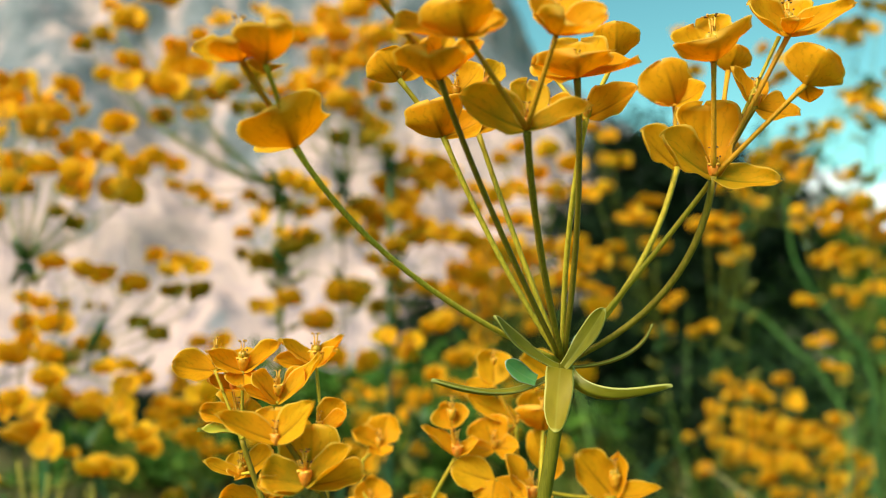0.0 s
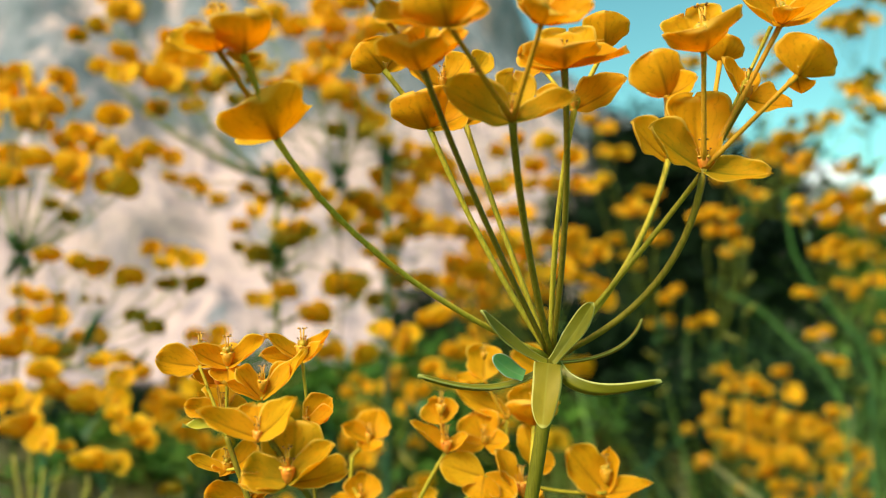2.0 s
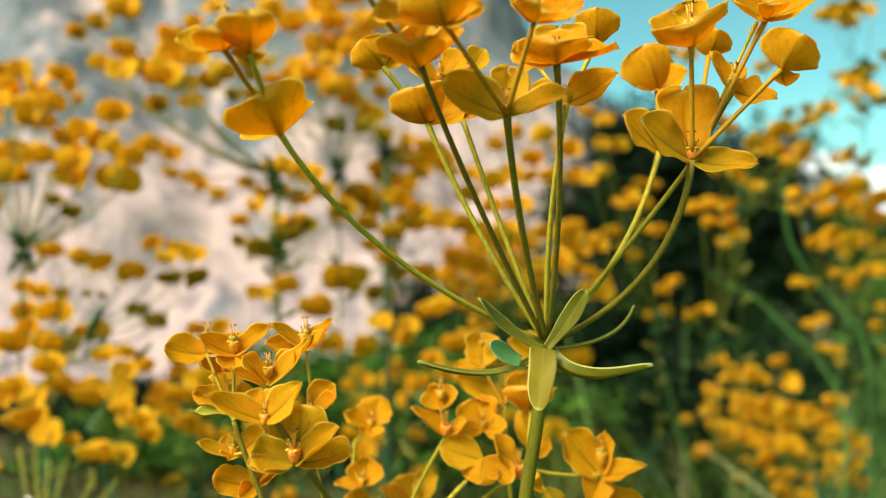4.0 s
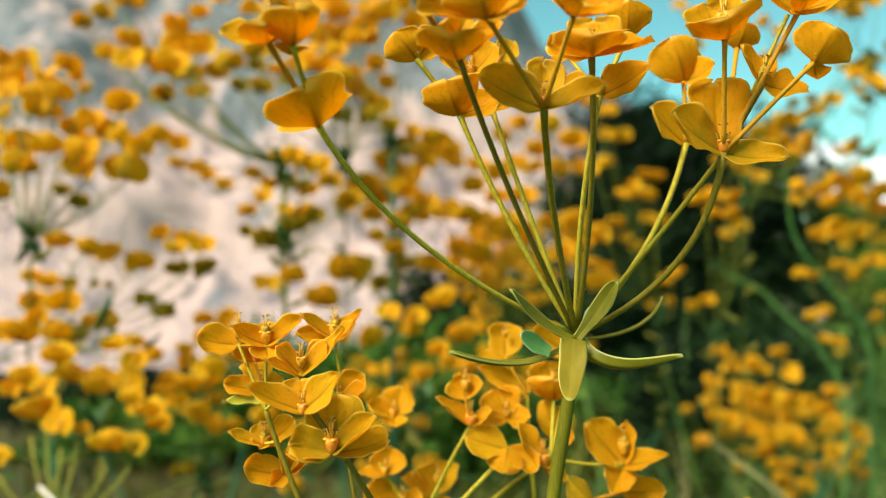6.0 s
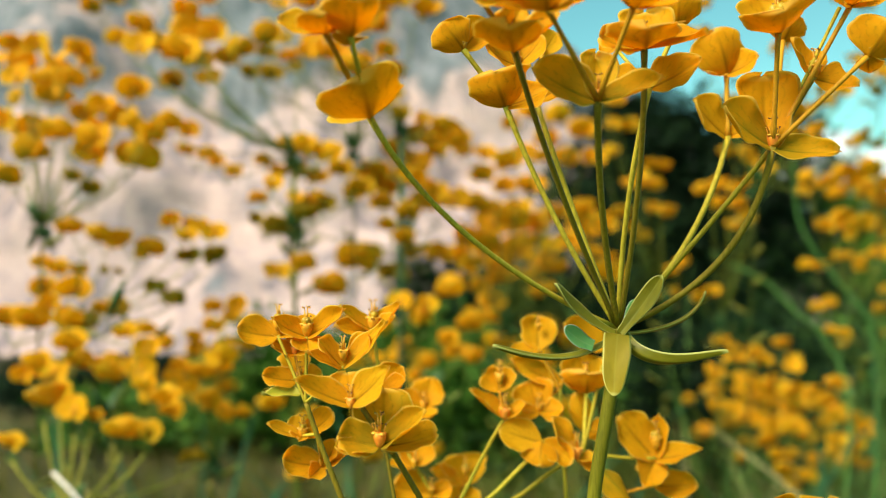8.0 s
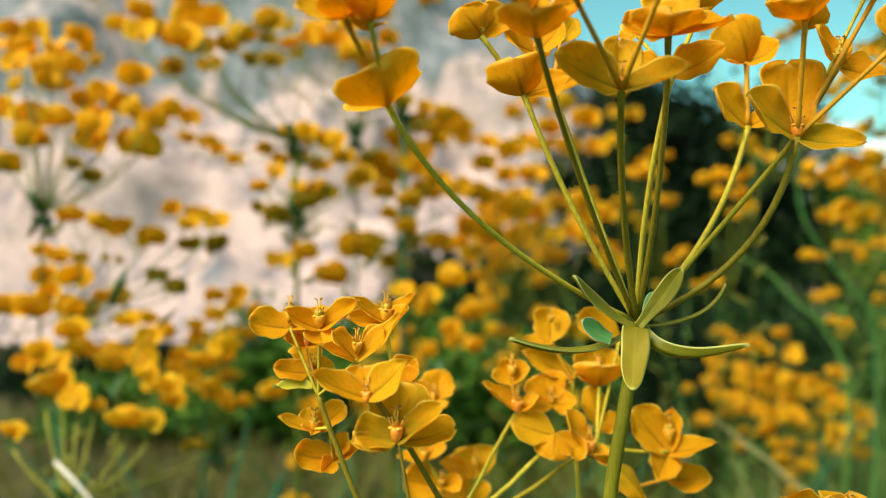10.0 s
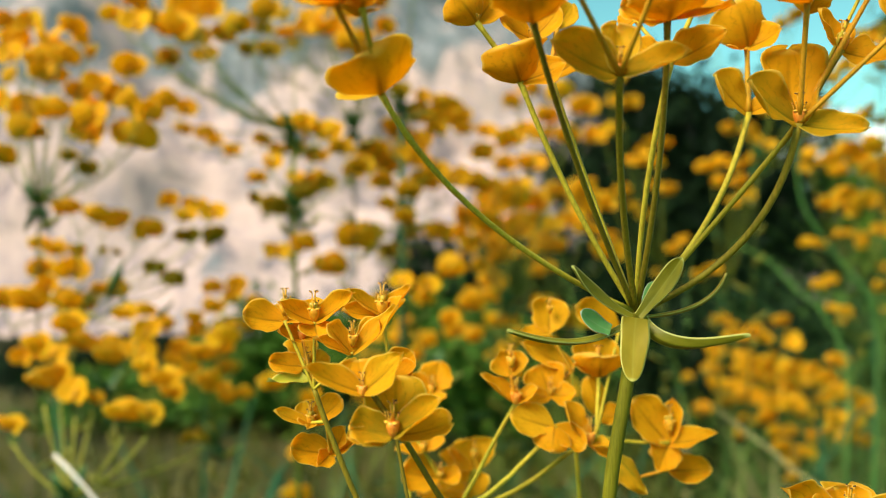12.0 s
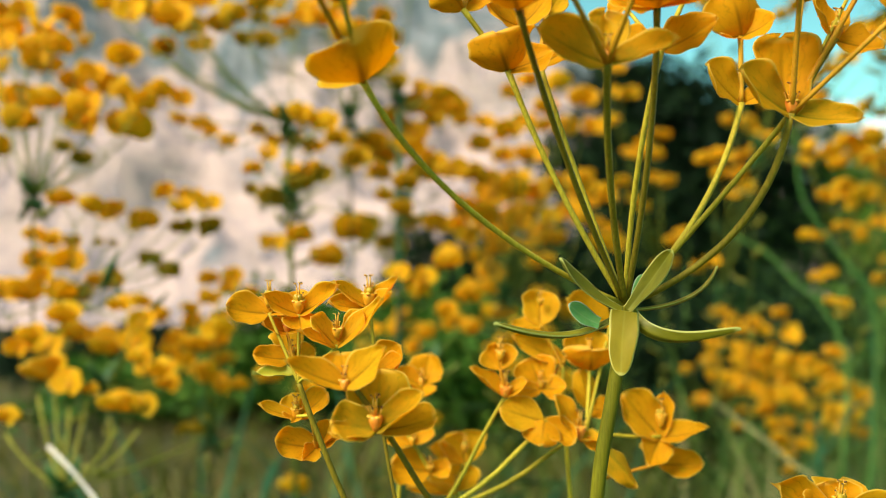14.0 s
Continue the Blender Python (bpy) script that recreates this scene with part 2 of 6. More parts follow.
def bent(a, b, bow, steps):
    """Points from a to b, bowed by the vector bow at the middle."""
    a, b, bow = Vector(a), Vector(b), Vector(bow)
    return [a.lerp(b, s / steps) + bow * (4 * (s / steps) * (1 - s / steps)) for s in range(steps + 1)]


def tube_mesh(name, points, r0, r1, material, sides=8, flare=0.0, ridge=0.0):
    n = len(points) - 1
    radii = [r0 + (r1 - r0) * i / n + (flare if i in (0, n) else 0) for i in range(n + 1)]
    v, f = tube_data(points, radii, sides, 0, ridge)
    return mesh_from(name, v, f, [material])


def blade_mesh(name, seed, nu, nv, shape, sag, cup, ruffle, thick, material):
    """A closed thin blade, one unit long (+x), one unit wide, bellied below its chord."""
    rng = random.Random(seed)
    ph = [rng.uniform(0, 6.28) for _ in range(4)]
    skew = rng.uniform(-0.05, 0.05)
    fan, blunt = (0.9, 2.15, 1.3, 3.0, 0.8, 2.0, 1.12, 2.6)[2 * (seed % 4):2 * (seed % 4) + 2]
    tops, bottoms = [], []
    for i in range(nu + 1):
        u = i / nu
        if shape == "bract":
            u = 0.5 - 0.5 * math.cos(math.pi * (0.06 + 0.94 * i / nu))
            h = 0.5 * max(1 - abs(2 * u ** fan - 1) ** blunt, 0) ** 0.5 * (1 + 0.09 * math.sin(5 * u + ph[2]))
            h = max(h, 0.24 * (1 - u * 1.2), 0.012)
        else:
            h = max(0.5 * math.sin(math.pi * u ** 0.85) ** 0.8, 0.05 if u < 0.5 else 0.01)
        for j in range(nv + 1):
            v = -1 + 2 * j / nv
            edge = abs(v) ** 2
            wob = 1 + 0.06 * math.sin(9 * u + ph[0] + 2 * v) + 0.03 * math.sin(19 * u + ph[1] + v)
            y = v * h * wob + skew * math.sin(math.pi * u)
            x = u + 0.03 * edge * math.sin(7 * u + ph[2])
            if shape == "bract":
                x += (0.03 * math.exp(-(v * 3) ** 2)) * u ** 8
            z = -sag * math.sin(math.pi * u) + cup * edge * h * 2 * math.sin(math.pi * (0.15 + 0.75 * u))
            z += ruffle * edge * math.sin(11 * u + ph[3] + 2.2 * v)
            z -= 0.018 * math.exp(-(v * 7) ** 2) * (1 - u)
            tops.append((x, y, z))
            bottoms.append((x, y, z - thick * (1 - 0.6 * edge)))
    m, row = len(tops), nv + 1
    faces = []
    for i in range(nu):
        for j in range(nv):
            a = i * row + j
            faces.append((a, a + row, a + row + 1, a + 1))
            faces.append((m + a, m + a + 1, m + a + row + 1, m + a + row))
    for i in range(nu):
        a = i * row
        faces.append((a, m + a, m + a + row, a + row))
        a += nv
        faces.append((a, a + row, m + a + row, m + a))
    for j in range(nv):
        faces.append((j, j + 1, m + j + 1, m + j))
        a = nu * row + j
        faces.append((a, m + a, m + a + 1, a + 1))
    me = mesh_from(name, tops + bottoms, faces, [material])
    rim = me.attributes.new("rim", "FLOAT", "POINT")
    rim.data.foreach_set("value", [max(abs(-1 + 2 * (k % row) / nv), (k % m // row) / nu) for k in range(2 * m)])
    return me


def petal_mesh(name, seed, fwd, shape, thick, material, nu=18, nv=20):
    """A bract, one unit long (+x) and one unit wide, widest at fwd: blunt and broad, round, or pointed; a shallow bowl with a wavy rim."""
    rng = random.Random(seed)
    ph = [rng.uniform(0, 6.28) for _ in range(6)]
    sag, cup, fold = rng.uniform(0.05, 0.11), rng.uniform(0.08, 0.2), rng.uniform(0.08, 0.26)
    power, root = {"k": (3.0, 0.46), "r": (1.95, 0.60), "p": (1.45, 0.82)}[shape]
    notch = rng.uniform(-0.03, 0.06)
    lobes = [(rng.uniform(0.2, 0.95), rng.choice((-1, 1)), rng.uniform(-0.15, 0.09)) for _ in range(5)]
    crease = [(rng.uniform(-0.7, 0.7), rng.uniform(-0.6, 0.6), rng.uniform(0.03, 0.075)) for _ in range(2)]
    tops, bottoms = [], []
    for i in range(nu + 1):
        u = 0.5 - 0.5 * math.cos(math.pi * i / nu)
        if u < fwd:
            h = 0.16 + 0.84 * math.sin(math.pi / 2 * (u / fwd) ** 0.8)
        else:
            h = max(1 - ((u - fwd) / (1 - fwd)) ** power, 0) ** root
        h = 0.5 * max(h, 0.05)
        for j in range(nv + 1):
            v = -1 + 2 * j / nv
            edge = v * v
            wob = 1 + (0.05 * math.sin(7 * u + ph[0] + 1.5 * v) + 0.03 * math.sin(19 * u + ph[1] + v)) * abs(v)
            wob += sum(deep * math.exp(-((u - at_u) / 0.09) ** 2) * max(0, v * hand) ** 2 for at_u, hand, deep in lobes)
            x = u + 0.035 * edge * math.sin(6 * u + ph[2]) * (1 - u)
            if shape == "p":
                x += 0.04 * math.exp(-(v * 3) ** 2) * u ** 6
            else:
                x -= notch * math.exp(-(v * 2.5) ** 2) * u ** 6
            z = -sag * math.sin(math.pi * u) + cup * edge * 2 * h * math.sin(math.pi * (0.12 + 0.7 * u))
            z += fold * (abs(v) * h - 0.12) * (1 - 0.5 * u)
            z += 0.085 * edge * math.sin(9 * u + ph[3] + 2.0 * v) * u + 0.03 * math.sin(5 * v + ph[4]) * u ** 2
            z -= 0.10 * max(0, abs(v) - 0.72) ** 1.2 * (0.6 + 0.4 * math.sin(6 * u + ph[5]))
            z -= 0.025 * math.exp(-(v * 6) ** 2) * (1 - u)
            z += sum(deep * abs(v - at_v - slope * (u - 0.5)) * u for at_v, slope, deep in crease)
            tops.append((x, v * h * wob, z))
            bottoms.append((x, v * h * wob, z - thick * (1.1 - 0.7 * max(edge, u ** 4))))
    m, row = len(tops), nv + 1
    faces = []
    for i in range(nu):
        for j in range(nv):
            a = i * row + j
            faces += [(a, a + row, a + row + 1, a + 1), (m + a, m + a + 1, m + a + row + 1, m + a + row)]
        a = i * row
        faces += [(a, m + a, m + a + row, a + row), (a + nv, a + nv + row, m + a + nv + row, m + a + nv)]
    for j in range(nv):
        a = nu * row + j
        faces += [(j, j + 1, m + j + 1, m + j), (a, m + a, m + a + 1, a + 1)]
    me = mesh_from(name, tops + bottoms, faces, [material])
    rim = me.attributes.new("rim", "FLOAT", "POINT")
    rim.data.foreach_set("value", [max(abs(-1 + 2 * (k % row) / nv), 0.5 - 0.5 * math.cos(math.pi * (k % m // row) / nu)) for k in range(2 * m)])
    return me


def bowed_leaf_mesh(seed, bow, twist, ratio, fold, foot, material, nu=22, nv=12):
    """A tongue-shaped leaf along a bow: unit chord (+x) and width (y), bow is its lowest point; it may fold up along the midrib and turn towards the tip."""
    rng = random.Random(seed)
    ph = [rng.uniform(0, 6.28) for _ in range(3)]
    cx, cz = 2 * bow[0] - 0.5, 2 * bow[1]
    tops, bottoms = [], []
    for i in range(nu + 1):
        u = 0.5 - 0.5 * math.cos(math.pi * i / nu)
        mx, mz = 2 * u * (1 - u) * cx + u * u, 2 * u * (1 - u) * cz
        tx, tz = 2 * (1 - u) * cx + 2 * u * (1 - cx), 2 * (1 - 2 * u) * cz
        size = math.hypot(tx, tz)
        nx, nz = -tz / size, tx / size
        grow = min(1, u * 1.7)
        h = 0.5 * (foot + (1 - foot) * grow * grow * (3 - 2 * grow)) * max(1 - u ** 5, 0) ** 0.55
        turn = twist[0] + (twist[1] - twist[0]) * u
        for j in range(nv + 1):
            v = -1 + 2 * j / nv
            w = v * max(h, 0.02) * (1 + 0.05 * math.sin(8 * u + ph[0] + 2 * v))
            up = (fold * abs(w) + 0.05 * v * v * math.sin(7 * u + ph[1] + v)) * ratio
            side, rise = w * math.cos(turn) - up / ratio * math.sin(turn), w * ratio * math.sin(turn) + up * math.cos(turn)
            tops.append((mx + nx * rise, side, mz + nz * rise))
            thick = 0.022 * (1 - 0.5 * v * v)
            bottoms.append((mx + nx * (rise - thick * math.cos(turn)), side + thick / ratio * math.sin(turn), mz + nz * (rise - thick * math.cos(turn))))
    m, row = len(tops), nv + 1
    faces = []
    for i in range(nu):
        for j in range(nv):
            k = i * row + j
            faces += [(k, k + row, k + row + 1, k + 1), (m + k, m + k + 1, m + k + row + 1, m + k + row)]
        k = i * row
        faces += [(k, m + k, m + k + row, k + row), (k + nv, k + nv + row, m + k + nv + row, m + k + nv)]
    for j in range(nv):
        k = nu * row + j
        faces += [(j, j + 1, m + j + 1, m + j), (k, m + k, m + k + 1, k + 1)]
    me = mesh_from("leaf", tops + bottoms, faces, [material])
    rim = me.attributes.new("rim", "FLOAT", "POINT")
    rim.data.foreach_set("value", [max(abs(-1 + 2 * (k % row) / nv), 1 - 3 * (0.5 + 0.5 * math.cos(math.pi * (k % m // row) / nu))) for k in range(2 * m)])
    return me


@functools.lru_cache(maxsize=None)
def petal(kind, fwd, seed):
    """Shared bract meshes: the shape's letter and the tone's letter, the widest place, one of five seeds."""
    material = {"o": BRACT, "g": BRACT_GREEN, "v": LEAF_LIME}[kind[1]]
    return petal_mesh("bract", 200 + seed * 17 + round(fwd * 50) + ord(kind[0]), fwd, kind[0], 0.02, material)


BRACTS_FAR = {key: [blade_mesh("bract", 30 + i, 6, 6, "bract", 0.10, 0.14, 0.04, 0.03, mat) for i in range(3)]
              for key, mat in (("o", BRACT_YELLOW), ("g", BRACT_GREEN), ("v", BRACT_OLIVE))}
LEAVES_FRESH = [blade_mesh("leaf", 70 + i, 6, 4, "lance", 0.14, 0.14, 0.03, 0.02, LEAF_MID) for i in range(3)]
LEAVES_FAR = [blade_mesh("leaf", 60 + i, 6, 4, "lance", 0.10, 0.12, 0.02, 0.02, LEAF_FAR) for i in range(3)]


def ball_data(centre, rx, rz, rings, sides, base):
    verts, faces = [], []
    c = Vector(centre)
    for i in range(rings + 1):
        a = math.pi * i / rings
        for k in range(sides):
            w = 2 * math.pi * k / sides
            verts.append(c + Vector((rx * math.sin(a) * math.cos(w), rx * math.sin(a) * math.sin(w), -rz * math.cos(a))))
    for i in range(rings):
        for k in range(sides):
            k2 = (k + 1) % sides
            faces.append((base + i * sides + k, base + i * sides + k2, base + (i + 1) * sides + k2, base + (i + 1) * sides + k))
    return verts, faces


def cyathium_mesh(seed, red, ripe, fine):
    """The small central cup: urn, four glands, stamens with dark anthers, forked styles, a ripe one with lobed capsule. One unit high."""
    rng = random.Random(seed)
    verts, faces, slots = [], [], []

    def put(vf, slot):
        verts.extend(vf[0])
        faces.extend(vf[1])
        slots.extend([slot] * len(vf[1]))

    sides = 10 if fine else 6
    put(tube_data([(0, 0, -0.1), (0, 0, 0.1), (0, 0, 0.3), (0, 0, 0.5), (0, 0, 0.52)], [0.10, 0.20, 0.26, 0.27, 0.2], sides, 0), 0)
    for k in range(4):
        w = k * math.pi / 2 + rng.uniform(-0.25, 0.25)
        put(ball_data((0.24 * math.cos(w), 0.24 * math.sin(w), 0.5), 0.12, 0.06, 4, 6 if fine else 5, len(verts)), 1)
    for k in range(6 if fine else 3):
        w, r = rng.uniform(0, 6.28), rng.uniform(0.06, 0.2)
        top = Vector((r * 1.7 * math.cos(w), r * 1.7 * math.sin(w), rng.uniform(0.7, 0.95)))
        put(tube_data([(r * math.cos(w), r * math.sin(w), 0.45), top], [0.025, 0.02], 4, len(verts)), 3)
        put(ball_data(top, 0.045, 0.04, 3, 5, len(verts)), 2 if rng.random() < 0.45 else 3)
    if ripe:
        for k in range(3):
            w = k * 2.094 + rng.uniform(0, 0.3)
            put(ball_data((0.11 * math.cos(w), 0.11 * math.sin(w), 0.62), 0.14, 0.17, 5, 7, len(verts)), 4)
    for k in range(3 if fine else 1):
        w = k * 2.094 + 0.6
        top = Vector((0.1 * math.cos(w), 0.1 * math.sin(w), 1.25))
        put(tube_data([(0.02 * math.cos(w), 0.02 * math.sin(w), 0.5), top], [0.04, 0.03], 4, len(verts)), 3)
        for s in (-0.7, 0.7):
            put(tube_data([top, top + Vector((0.13 * math.cos(w + s), 0.13 * math.sin(w + s), 0.03))], [0.03, 0.035], 4, len(verts)), 2 if s < 0 else 3)
    return mesh_from("cyathium", verts, faces, [CUP_RED if red else CUP, GLAND, ANTHER, STYLE, CAPSULE], slots)


CYATHIA = {"y": cyathium_mesh(1, False, False, True), "r": cyathium_mesh(2, True, False, True), "c": cyathium_mesh(3, False, True, True),
           "f": cyathium_mesh(4, False, False, False)}


def frame_matrix(origin, along, up, length, width):
    """x along, z as near to up as it can be; scaled to a length and a width."""
    x = Vector(along).normalized()
    z = Vector(up) - x * x.dot(Vector(up))
    if z.length < 0.05:
        z = Vector((0, 1, 0)) - x * x.y
    z.normalize()
    y = z.cross(x)
    m = Matrix((x * length, y * width, z * length)).transposed().to_4x4()
    m.translation = origin
    return m


class Spurge:
    """One spurge plant: an empty at its foot, with stem, leaves and rays under it, and bracts and flowers under the rays."""

    def __init__(self, foot, label, group=""):
        self.foot = Vector(foot)
        self.root = new("spurge_plant")
        self.root.location = self.foot
        tagged(self.root, label, "flower plant", group)
        self.rng = random.Random(round(foot[0] * 7919 + foot[1] * 104729))
        self.count = 0

    def local(self, p):
        return Vector(p) - self.foot

    def stem(self, points, r0, r1, material=STALK, name="stem", steps=6):
        pts = [self.local(p) for p in points]
        fine = []
        for i in range(len(pts) - 1):
            p0, p1, p2, p3 = pts[max(i - 1, 0)], pts[i], pts[i + 1], pts[min(i + 2, len(pts) - 1)]
            span = (p2 - p1).length
            m1, m2 = (p2 - p0).normalized() * span, (p3 - p1).normalized() * span
            for s in range(steps):
                t = s / steps
                a, b = t * t * (3 - 2 * t), t * (1 - t)
                fine.append(p1.lerp(p2, a) + m1 * b * (1 - t) - m2 * b * t)
        fine.append(pts[-1])
        return child(name, tube_mesh(name, fine, r0, r1, material, 10), self.root)

    def ray(self, a, b, r=0.0007, bow=(0, 0, 0), material=STALK):
        pts = bent(self.local(a), self.local(b), bow, 14)
        return child("ray", tube_mesh("ray", pts, r * 1.05, r, material, 12, r * 0.25, 0.09), self.root)

    def raylet(self, ray, a, b, r=0.0005, bow=(0, 0, 0), material=STALK_RED):
        pts = bent(self.local(a), self.local(b), bow, 6)
        child("raylet", tube_mesh("raylet", pts, r * 1.1, r * 0.9, material, 7, r * 0.3), ray)

    def cup(self, ray, at, blades, flower="", size=0.003, lift=0.0):
        """A head at a ray's end: bracts by their reach and their span from edge to edge, hollow side towards the head's axis."""
        at = self.local(at)
        for dx, dy, dz, sx, sy, sz, kind, fwd in blades:
            reach, side = Vector((dx, dy, dz)), Vector((sx, sy, sz))
            n = reach.cross(side).normalized()
            inward = Vector((-dx, -dy, 0))
            inward = inward.normalized() if inward.length > 0.0005 else Vector((0, 0, 0))
            if n.dot(Vector((0, 0, 1)) + inward * 0.9) < 0:
                n, side = -n, -side
            self.count += 1
            m = Matrix((reach, side, n * (reach.length + side.length) * 0.5)).transposed().to_4x4()
            m.translation = at
            child("bract", petal(kind, fwd, self.count % 5), ray, m)
        if flower:
            m = Matrix.Translation(at + Vector((0, 0, lift))) @ Matrix.Rotation(self.rng.uniform(-0.2, 0.2), 4, "X") @ Matrix.Rotation(self.count, 4, "Z") @ Matrix.Scale(size, 4)
            child("cyathium", CYATHIA[flower], ray, m)

    def bowed_leaf(self, at, tip, up, width, bow, material, twist=(0.0, 0.0), fold=0.3, foot=0.5):
        """One leaf of the whorl from its foot to its tip, bowed against up."""
        self.count += 1
        reach = Vector(tip) - Vector(at)
        mesh = bowed_leaf_mesh(self.count, bow, twist, width / reach.length, fold, foot, material)
        child("leaf", mesh, self.root, frame_matrix(self.local(at), reach, up, reach.length, width))

    def forked_head(self, ray, at, size, tone="o"):
        """A ray's end that forks into two heads on short raylets."""
        rng = self.rng
        at = Vector(at)
        a = rng.uniform(-0.5, 0.5)
        out = Vector((math.cos(a), math.sin(a) * 0.6, rng.uniform(-0.9, 0.9))).normalized() * size * 0.36
        low = at - Vector((0, 0, size * 0.45))
        for end, s in ((at + out, 0.84), (at - out, 0.74)):
            self.raylet(ray, low, end, 0.0004, (0, 0, 0), STALK_FAR)
            self.far_head(ray, end, size * s, tone)

    def far_head(self, ray, at, size, tone="o", cup=True):
        """A head that stays out of focus: two or three cupped bracts and a small cup."""
        at = self.local(at)
        rng = self.rng
        spin, n = rng.uniform(-0.5, 0.5), rng.choice((2, 3, 3))
        tilt = Vector((rng.uniform(-0.25, 0.25), rng.uniform(-0.3, 0.1), 1))
        for k in range(n):
            w = spin + 2 * math.pi * k / n
            rise = rng.uniform(0.7, 2.0)
            reach = Vector((math.cos(w), math.sin(w), rise)).normalized() * size * 0.58
            m = frame_matrix(at, reach, tilt + Vector((0, rng.choice((-1, 1)) * rng.uniform(0.6, 1.5), 0)), reach.length, size * rng.uniform(0.62, 0.85))
            child("bract", rng.choice(BRACTS_FAR[tone]), ray, m)
        if cup:
            child("cyathium", CYATHIA["f"], ray, Matrix.Translation(at) @ Matrix.Scale(size * 0.26, 4))

    def far_ray(self, a, b, r=0.0007, material=STALK_FAR):
        d = Vector(b) - Vector(a)
        pts = bent(self.local(a), self.local(b), Vector((d.x, d.y, -abs(d.x) * 0.4)) * 0.09, 4)
        return child("ray", tube_mesh("ray", pts, r, r * 0.8, material, 5), self.root)

    def far_leaf(self, at, reach, width, kinds=LEAVES_FAR):
        reach = Vector(reach)
        child("leaf", self.rng.choice(kinds), self.root, frame_matrix(self.local(at), reach, (0, 0, 1), reach.length, width))


# ---- setting ----
def ground_z(x, y):
    """Level meadow round the flowers, falling away to a valley ahead."""
    r = math.hypot(x, y)
    drop = max(0.0, y - 5.0)
    z = -46 * (1 - math.exp(-drop * 0.0045)) if y > 5 else 0.0
    return z + 0.03 * noise.noise((x * 0.9, y * 0.9, 2.0)) * min(1, r) + 0.9 * noise.noise((x * 0.02, y * 0.02, 5.0)) * min(1, r / 60)


def build_ground():
    verts, faces = [(0, 0, ground_z(0, 0))], []
    radii = [0.25 * 1.17 ** i for i in range(62)]
    n = 72
    for r in radii:
        for k in range(n):
            a = 2 * math.pi * k / n
            x, y = r * math.cos(a), r * math.sin(a)
            verts.append((x, y, ground_z(x, y)))
    for k in range(n):
        faces.append((0, 1 + k, 1 + (k + 1) % n))
    for i in range(len(radii) - 1):
        for k in range(n):
            a, b = 1 + i * n + k, 1 + i * n + (k + 1) % n
            faces.append((a, a + n, b + n, b))
    ob = new("ground", mesh_from("ground", verts, faces, [GROUND]))
    tagged(ob, "green and brown hillside meadow ground falling to a valley", "ground", kind="structure")


build_ground()


def ridge(x):
    """Height of the skyline over x, high over the left and falling to the right."""
    s = 1 / (1 + math.exp((x - 40) / 75))
    return 22 + 378 * s + 14 * noise.noise((x * 0.02, 1.5, 0)) + 5 * noise.noise((x * 0.09, 4.5, 0))


def build_mountain():
    nx, ny = 220, 110
    verts, faces = [], []
    for j in range(ny + 1):
        v = j / ny
        for i in range(nx + 1):
            x = -520 + 1040 * i / nx
            y = 270 + 250 * v + 18 * noise.noise((x * 0.012, v * 3, 7))
            base = ground_z(x, 270) - 6
            z = base + (ridge(x) - base) * v ** 1.08
            rough = noise.fractal((x * 0.016 + z * 0.006, y * 0.012, z * 0.016), 0.9, 2.1, 6)
            gully = abs(noise.noise((x * 0.022 + z * 0.016, 3.3, z * 0.004)))
            verts.append((x, y - 16 * rough * min(1, v * 6), z + (9 * rough - 16 * gully) * min(1, v * 5)))
    row = nx + 1
    for j in range(ny):
        for i in range(nx):
            a = j * row + i
            faces.append((a, a + 1, a + row + 1, a + row))
    ob = new("mountain", mesh_from("mountain", verts, faces, [ROCK]))
    tagged(ob, "pale pinkish rocky mountainside with grey-green scrub patches", "mountain", kind="structure")


build_mountain()


def build_cloud():
    rng = random.Random(5)
    verts, faces = [], []
    for k in range(16):
        s = k / 15
        x, z = 1190 + 330 * s + rng.uniform(-30, 30), 400 - 60 * s + rng.uniform(-120, 30)
        r = rng.uniform(70, 125)
        v, f = ball_data((x, 2600 + rng.uniform(-80, 80), z), r, r * 0.62, 10, 16, len(verts))
        for p in v:
            p += Vector((1, 0.3, 0.8)) * 34 * noise.fractal(p * 0.011, 0.8, 2.0, 4)
        verts += v
        faces += f
    ob = new("cloud", mesh_from("cloud", verts, faces, [CLOUD]))
    tagged(ob, "soft white heaped cloud low over the hills", "cloud", kind="structure")


build_cloud()


